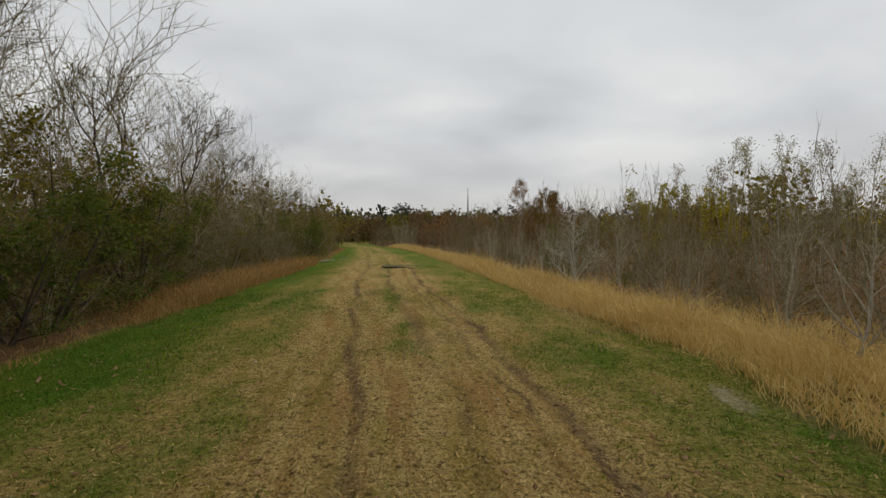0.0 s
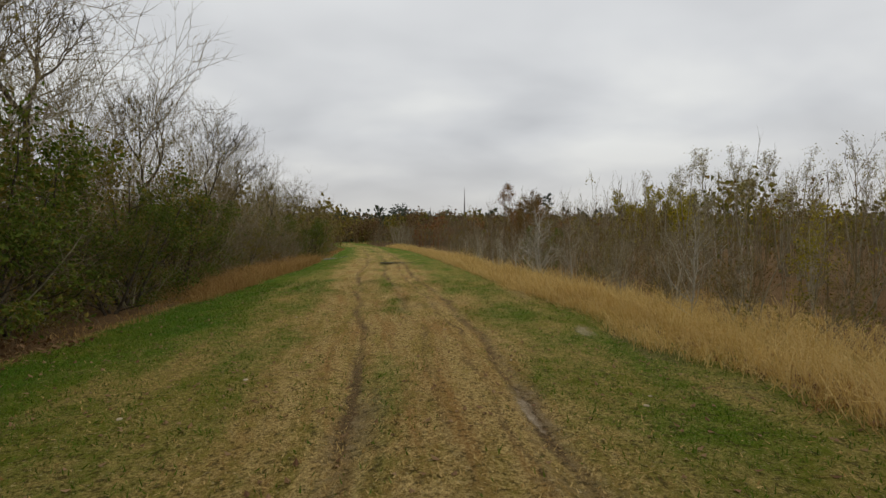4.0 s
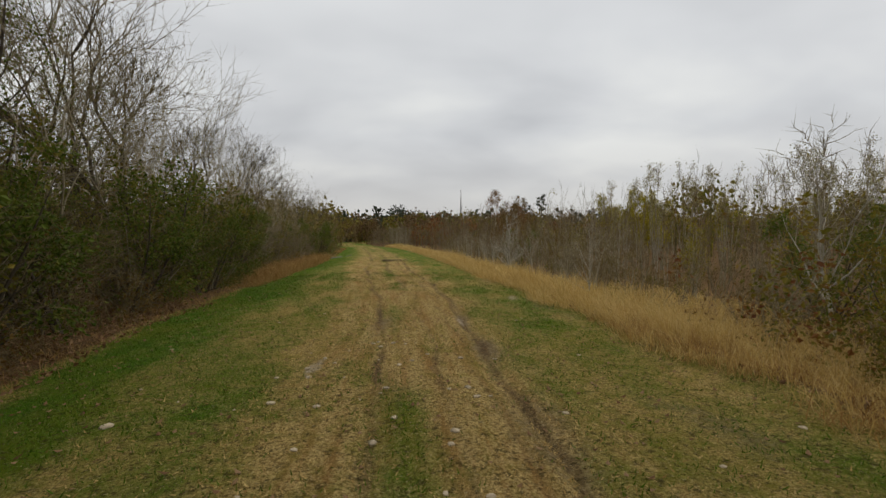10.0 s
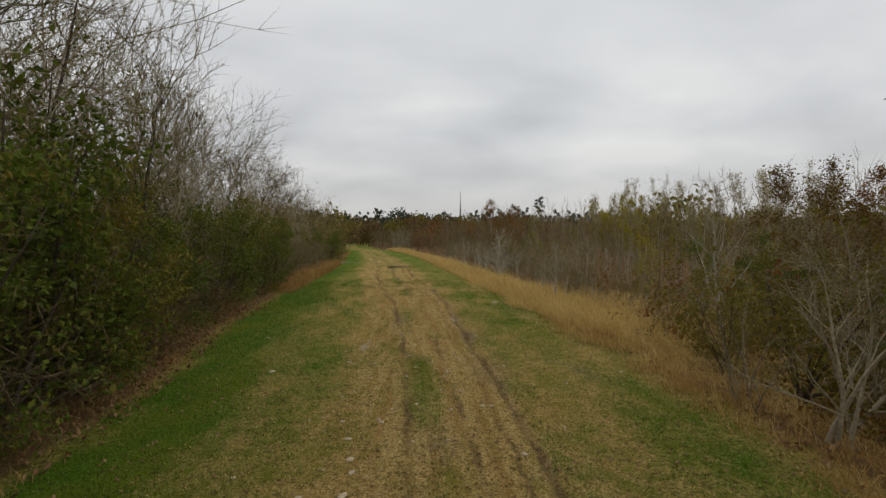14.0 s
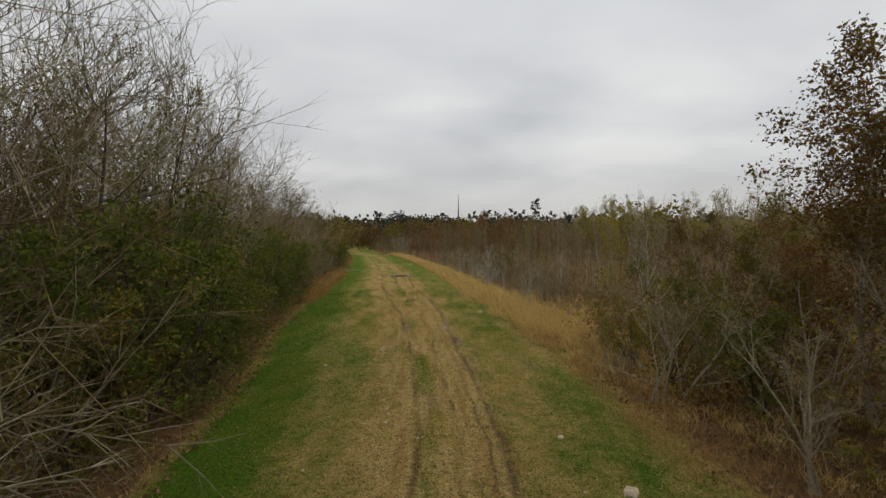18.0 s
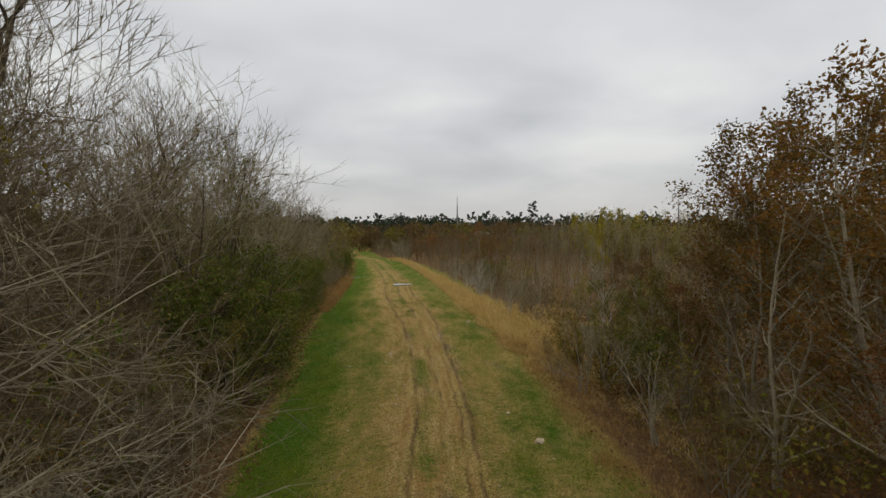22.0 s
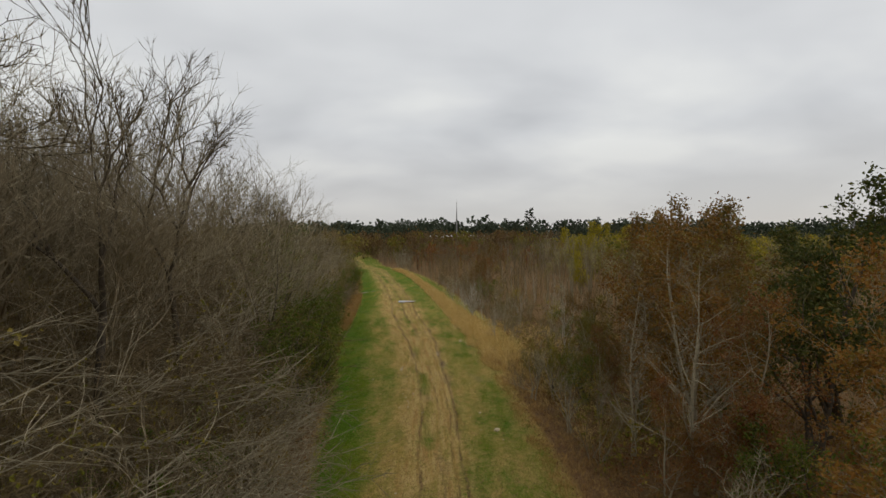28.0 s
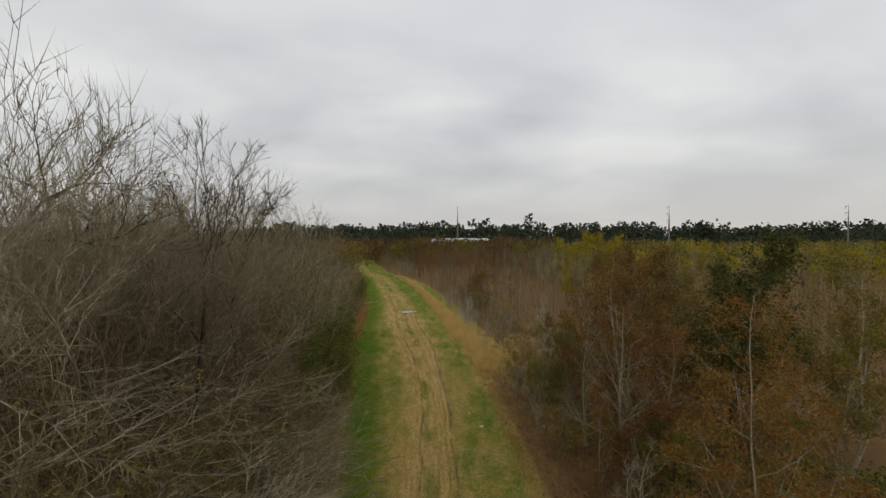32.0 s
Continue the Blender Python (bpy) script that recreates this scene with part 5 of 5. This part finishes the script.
far_wood("far_grey_wood", LEAF_OLIVE, "dull olive and brown woods before the treeline", 39, 250, lambda r: (r.uniform(-60, 420), r.uniform(190, 244), r.uniform(0.62, 0.95)), SMALL_CROWN)
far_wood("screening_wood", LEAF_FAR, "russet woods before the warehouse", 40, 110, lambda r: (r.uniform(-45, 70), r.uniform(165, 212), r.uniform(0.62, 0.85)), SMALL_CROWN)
far_wood("treeline_behind", HAZED_NEEDLES, "dark woods closing the view behind the bend", 38, 120, lambda r: (r.uniform(-220, -15), r.uniform(160, 240), r.uniform(0.7, 1.05)), BIG_CROWN)


def pine(seed, tall, bare):
    r, g, stem = random.Random(seed), Geo(), Geo()
    stem.tube([Vector((0, 0, -0.3)), Vector((0.15, 0.1, tall * 0.5)), Vector((0, 0, tall))], [tall * 0.014, tall * 0.01, 0], 7)
    limb = Geo()
    for i in range(16):
        u = bare + (1 - bare) * (i + r.random()) / 16
        w = r.uniform(0, 6.28)
        reach = tall * 0.17 * (1.25 - u) * r.uniform(0.7, 1.4) + 0.5
        a = Vector((0, 0, tall * u))
        b = a + Vector((math.cos(w) * reach, math.sin(w) * reach, reach * r.uniform(0.0, 0.45)))
        limb.tube([a, a.lerp(b, 0.5) + Vector((0, 0, -0.1)), b], [0.07, 0.05, 0], 4)
        for _ in range(46):
            p = a.lerp(b, r.uniform(0.45, 1.05)) + any_way(r) * reach * 0.3 * r.random()
            d = (any_way(r) + Vector((0, 0, 0.5))).normalized()
            s = d.cross(any_way(r))
            if s.length > 0.1:
                g.leaf(p, d, s.normalized(), r.uniform(0.4, 0.8), 0.3)
    return [("trunk", geo_mesh("pine_trunk", stem, BARK_DARK, True), ""), ("branchwork", geo_mesh("pine_limbs", limb, BARK_DARK), "stuff"), ("needles", geo_mesh("pine_needles", g, HAZED_NEEDLES), "stuff")]


PINES = [pine(700, 19.0, 0.66), pine(701, 14, 0.35), pine(702, 15, 0.45)]
for x, y, k, size, label in ((38.5, 160, 0, 0.91, "tall lone pine with a bare trunk and tufted crown"), (26.5, 140, 1, 1.0, "dark pine in the far woods"), (21, 138, 2, 0.86, "dark pine in the far woods"), (31.5, 150, 2, 0.95, "dark pine in the far woods"),
                             (45, 160, 2, 0.95, "dark pine in the far woods"), (52, 165, 1, 1.0, "dark pine in the far woods"), (75, 185, 2, 1.1, "dark pine in the far woods"), (96, 190, 0, 0.9, "dark pine in the far woods"), (126, 200, 2, 1.2, "dark pine in the far woods"),
                             (84, 188, 1, 1.1, "dark pine in the far woods"), (150, 205, 1, 1.2, "dark pine in the far woods"), (62, 175, 2, 1.0, "dark pine in the far woods")):
    plant("pine_tree", PINES[k], x, y, rng.uniform(0, 360), size * (0.88 if size != 0.91 else 1), label, "tree", "far pines")
g, stem = crown(651, 11, 13.5, 2600, 0.75, 0.2)
plant("round_oak", [("trunk", geo_mesh("round_oak_trunk", stem, BARK_DARK), ""), ("foliage", geo_mesh("round_oak_leaves", g, HAZED_NEEDLES), "stuff")], -11.5, 143, 0, 0.88, "dark round-crowned evergreen oak in the far woods", "tree")
PALE_CLUMP = species("pale_clump", (BARK_GREY, TWIG_GREY, TWIG_GREY), seed=660, tall=4.2, thick=0.04, stems=6, splay=16, limbs=36, limb_len=0.35, angle=(15, 40), sub=5, twigs=2, twig_len=0.3, first=0.1, up=0.4, fine=0.012)
for x, y in ((-5.4, 62), (-4.4, 61), (-6.4, 66)):
    plant("pale_saplings", PALE_CLUMP, x, y, rng.uniform(0, 360), 1.0, "clump of pale bare saplings beside the trail", "tree", "pale clumps")


# ---------------------------------------------------------------- man-made things far off
def pylon(x, y, tall, turn):
    base = new("power_pole")
    base.matrix_basis = pose(x, y, height(x, y), 0, 0, turn)
    g = Geo()
    g.tube([Vector((0, 0, -0.5)), Vector((0, 0, tall * 0.6)), Vector((0, 0, tall))], [0.42, 0.32, 0.0], 10)
    part("pole", geo_mesh("pylon_pole", g, STEEL, True), base)
    for i, z in enumerate((tall - 1.5, tall - 4.5, tall - 7.5)):
        arm = Geo()
        arm.tube([Vector((0, 0, z)), Vector((0.9, 0, z + 0.15)), Vector((1.7, 0, z + 0.3))], [0.12, 0.09, 0.03], 6)
        part("arm", geo_mesh("pylon_arm", arm, STEEL), base)
        ins = Geo()
        ins.tube([Vector((1.6, 0, z + 0.3)), Vector((1.6, 0, z - 0.4)), Vector((1.6, 0, z - 1.0))], [0.1, 0.1, 0.02], 6)
        part("insulator", geo_mesh("pylon_insulator", ins, STEEL), base)
    return tagged(base, "grey steel power pole rising behind the woods", "power pole", "power poles")


POLE_SITES = ((10.1, 185.0), (108.0, 182.0), (190.0, 180.0))
for x, y in POLE_SITES:
    pylon(x, y, 23.2, 90)


def bevelled_box(sx, sy, sz, z0=0.0):
    bm = bmesh.new()
    bmesh.ops.create_cube(bm, size=1.0, matrix=Matrix.Translation((0, 0, z0 + sz / 2)) @ Matrix.Diagonal((sx, sy, sz, 1)))
    bmesh.ops.bevel(bm, geom=bm.edges[:], offset=0.08, segments=1, affect="EDGES")
    return bm


def box_part(name, size, at, mat, parent):
    me = bpy.data.meshes.new(name)
    bm = bevelled_box(*size)
    bm.to_mesh(me)
    bm.free()
    me.materials.append(mat)
    ob = part(name, me, parent)
    ob.location = at
    return ob


def warehouse(x, y, wide, deep, tall):
    base = new("warehouse")
    base.location = (x, y, 0)
    box_part("wall", (wide, deep, tall - 0.6), (0, 0, -0.5), WALL_GREY, base)
    box_part("fascia", (wide + 0.3, deep + 0.3, 1.0), (0, 0, tall - 1.5), WALL_GREY, base)
    bm = bmesh.new()
    for z0 in (0.0, 0.35):
        rows = [[bm.verts.new((x, y, z + z0)) for x in (-wide / 2 - 0.6, wide / 2 + 0.6)] for y, z in ((-deep / 2 - 0.6, tall - 0.4), (0, tall + 1.3), (deep / 2 + 0.6, tall - 0.4))]
        for k in range(2):
            bm.faces.new((rows[k][0], rows[k][1], rows[k + 1][1], rows[k + 1][0]))
    bmesh.ops.recalc_face_normals(bm, faces=bm.faces[:])
    me = bpy.data.meshes.new("roof")
    bm.to_mesh(me)
    bm.free()
    me.materials.append(ROOF_WHITE)
    part("roof", me, base)
    for i in range(4):
        box_part("loading_door", (3.6, 0.3, 2.9), (-wide * 0.36 + i * wide * 0.24, -deep / 2 - 0.1, 0.6), ROOF_WHITE, base)
    return tagged(base, "long low white-roofed warehouse behind the woods", "warehouse")


warehouse(18.2, 250, 25, 22, 5.3)
warehouse(1.5, 258, 9, 14, 5.2)

# ---------------------------------------------------------------- small things on the trail
def stone_mesh(seed):
    r = random.Random(seed)
    bm = bmesh.new()
    bmesh.ops.create_icosphere(bm, subdivisions=1, radius=1.0)
    for v in bm.verts:
        v.co *= r.uniform(0.75, 1.2)
        v.co.z *= 0.45
        v.co.x *= 1.25
    me = bpy.data.meshes.new("stone")
    bm.to_mesh(me)
    bm.free()
    me.materials.append(STONE)
    return me


STONES = [stone_mesh(800 + i) for i in range(5)]
for i in range(110):
    if i < 60:
        y = rng.uniform(-7.5, -0.8)
        x = along(RUT_RIGHT, y) - GAUGE + rng.gauss(0.35, 0.7)
        s = rng.uniform(0.012, 0.036)
    else:
        y = rng.uniform(-20, 12)
        x = rng.uniform(along(EDGE_LEFT, y) + 1.2, along(EDGE_RIGHT, y) - 0.1)
        s = rng.uniform(0.01, 0.03)
    ob = new("stone", STONES[i % 5])
    ob.matrix_basis = pose(x, y, height(x, y) + s * 0.12, 0, 0, rng.uniform(0, 360)) @ Matrix.Diagonal((s, s, s, 1))
    tagged(ob, "small pale limestone lying on the trail", "stone", "trail stones")
for x, y, s in ((2.9, -8.6, 0.10), (2.5, -7.2, 0.05), (-1.75, -3.4, 0.045)):
    ob = new("stone", STONES[1])
    ob.matrix_basis = pose(x, y, height(x, y) + s * 0.15, 0, 0, 30) @ Matrix.Diagonal((s, s, s, 1))
    tagged(ob, "larger pale limestone lying in grass", "stone", "trail stones")


def blob(name, x, y, wide, deep, mat, label, category, lift):
    r = random.Random(int(wide * 100))
    v = [(0, 0, lift)]
    for i in range(28):
        w = 2 * math.pi * i / 28
        k = 1 + 0.28 * math.sin(3 * w + 1) + 0.15 * r.uniform(-1, 1)
        v.append((wide * 0.5 * k * math.cos(w), deep * 0.5 * k * math.sin(w), lift))
    f = [(0, i + 1, (i + 1) % 28 + 1) for i in range(28)]
    ob = new(name, make_mesh(name, np.array(v), np.array(f), mat))
    ob.location = (x, y, height(x, y))
    return tagged(ob, label, category, "", "structure")


blob("water", -1.95, 19.3, 1.6, 1.0, WATER, "shallow muddy puddle shining in the wheel rut", "puddle", 0.045)
log = Geo()
log.tube([Vector((0, 0, 0.05)), Vector((0.7, 0.1, 0.09)), Vector((1.5, 0.1, 0.06)), Vector((2.2, 0.35, 0.12))], [0.06, 0.05, 0.035, 0.01], 6)
log.tube([Vector((0.9, 0.1, 0.08)), Vector((1.3, -0.25, 0.2)), Vector((1.6, -0.4, 0.3))], [0.03, 0.02, 0.0], 5)
ob = new("fallen_branch", geo_mesh("fallen_branch", log, DEAD_WOOD, True))
ob.matrix_basis = pose(-7.4, 27.5, height(-7.4, 27.5), 0, 0, 25)
tagged(ob, "bleached fallen branch lying on the grass", "branch")
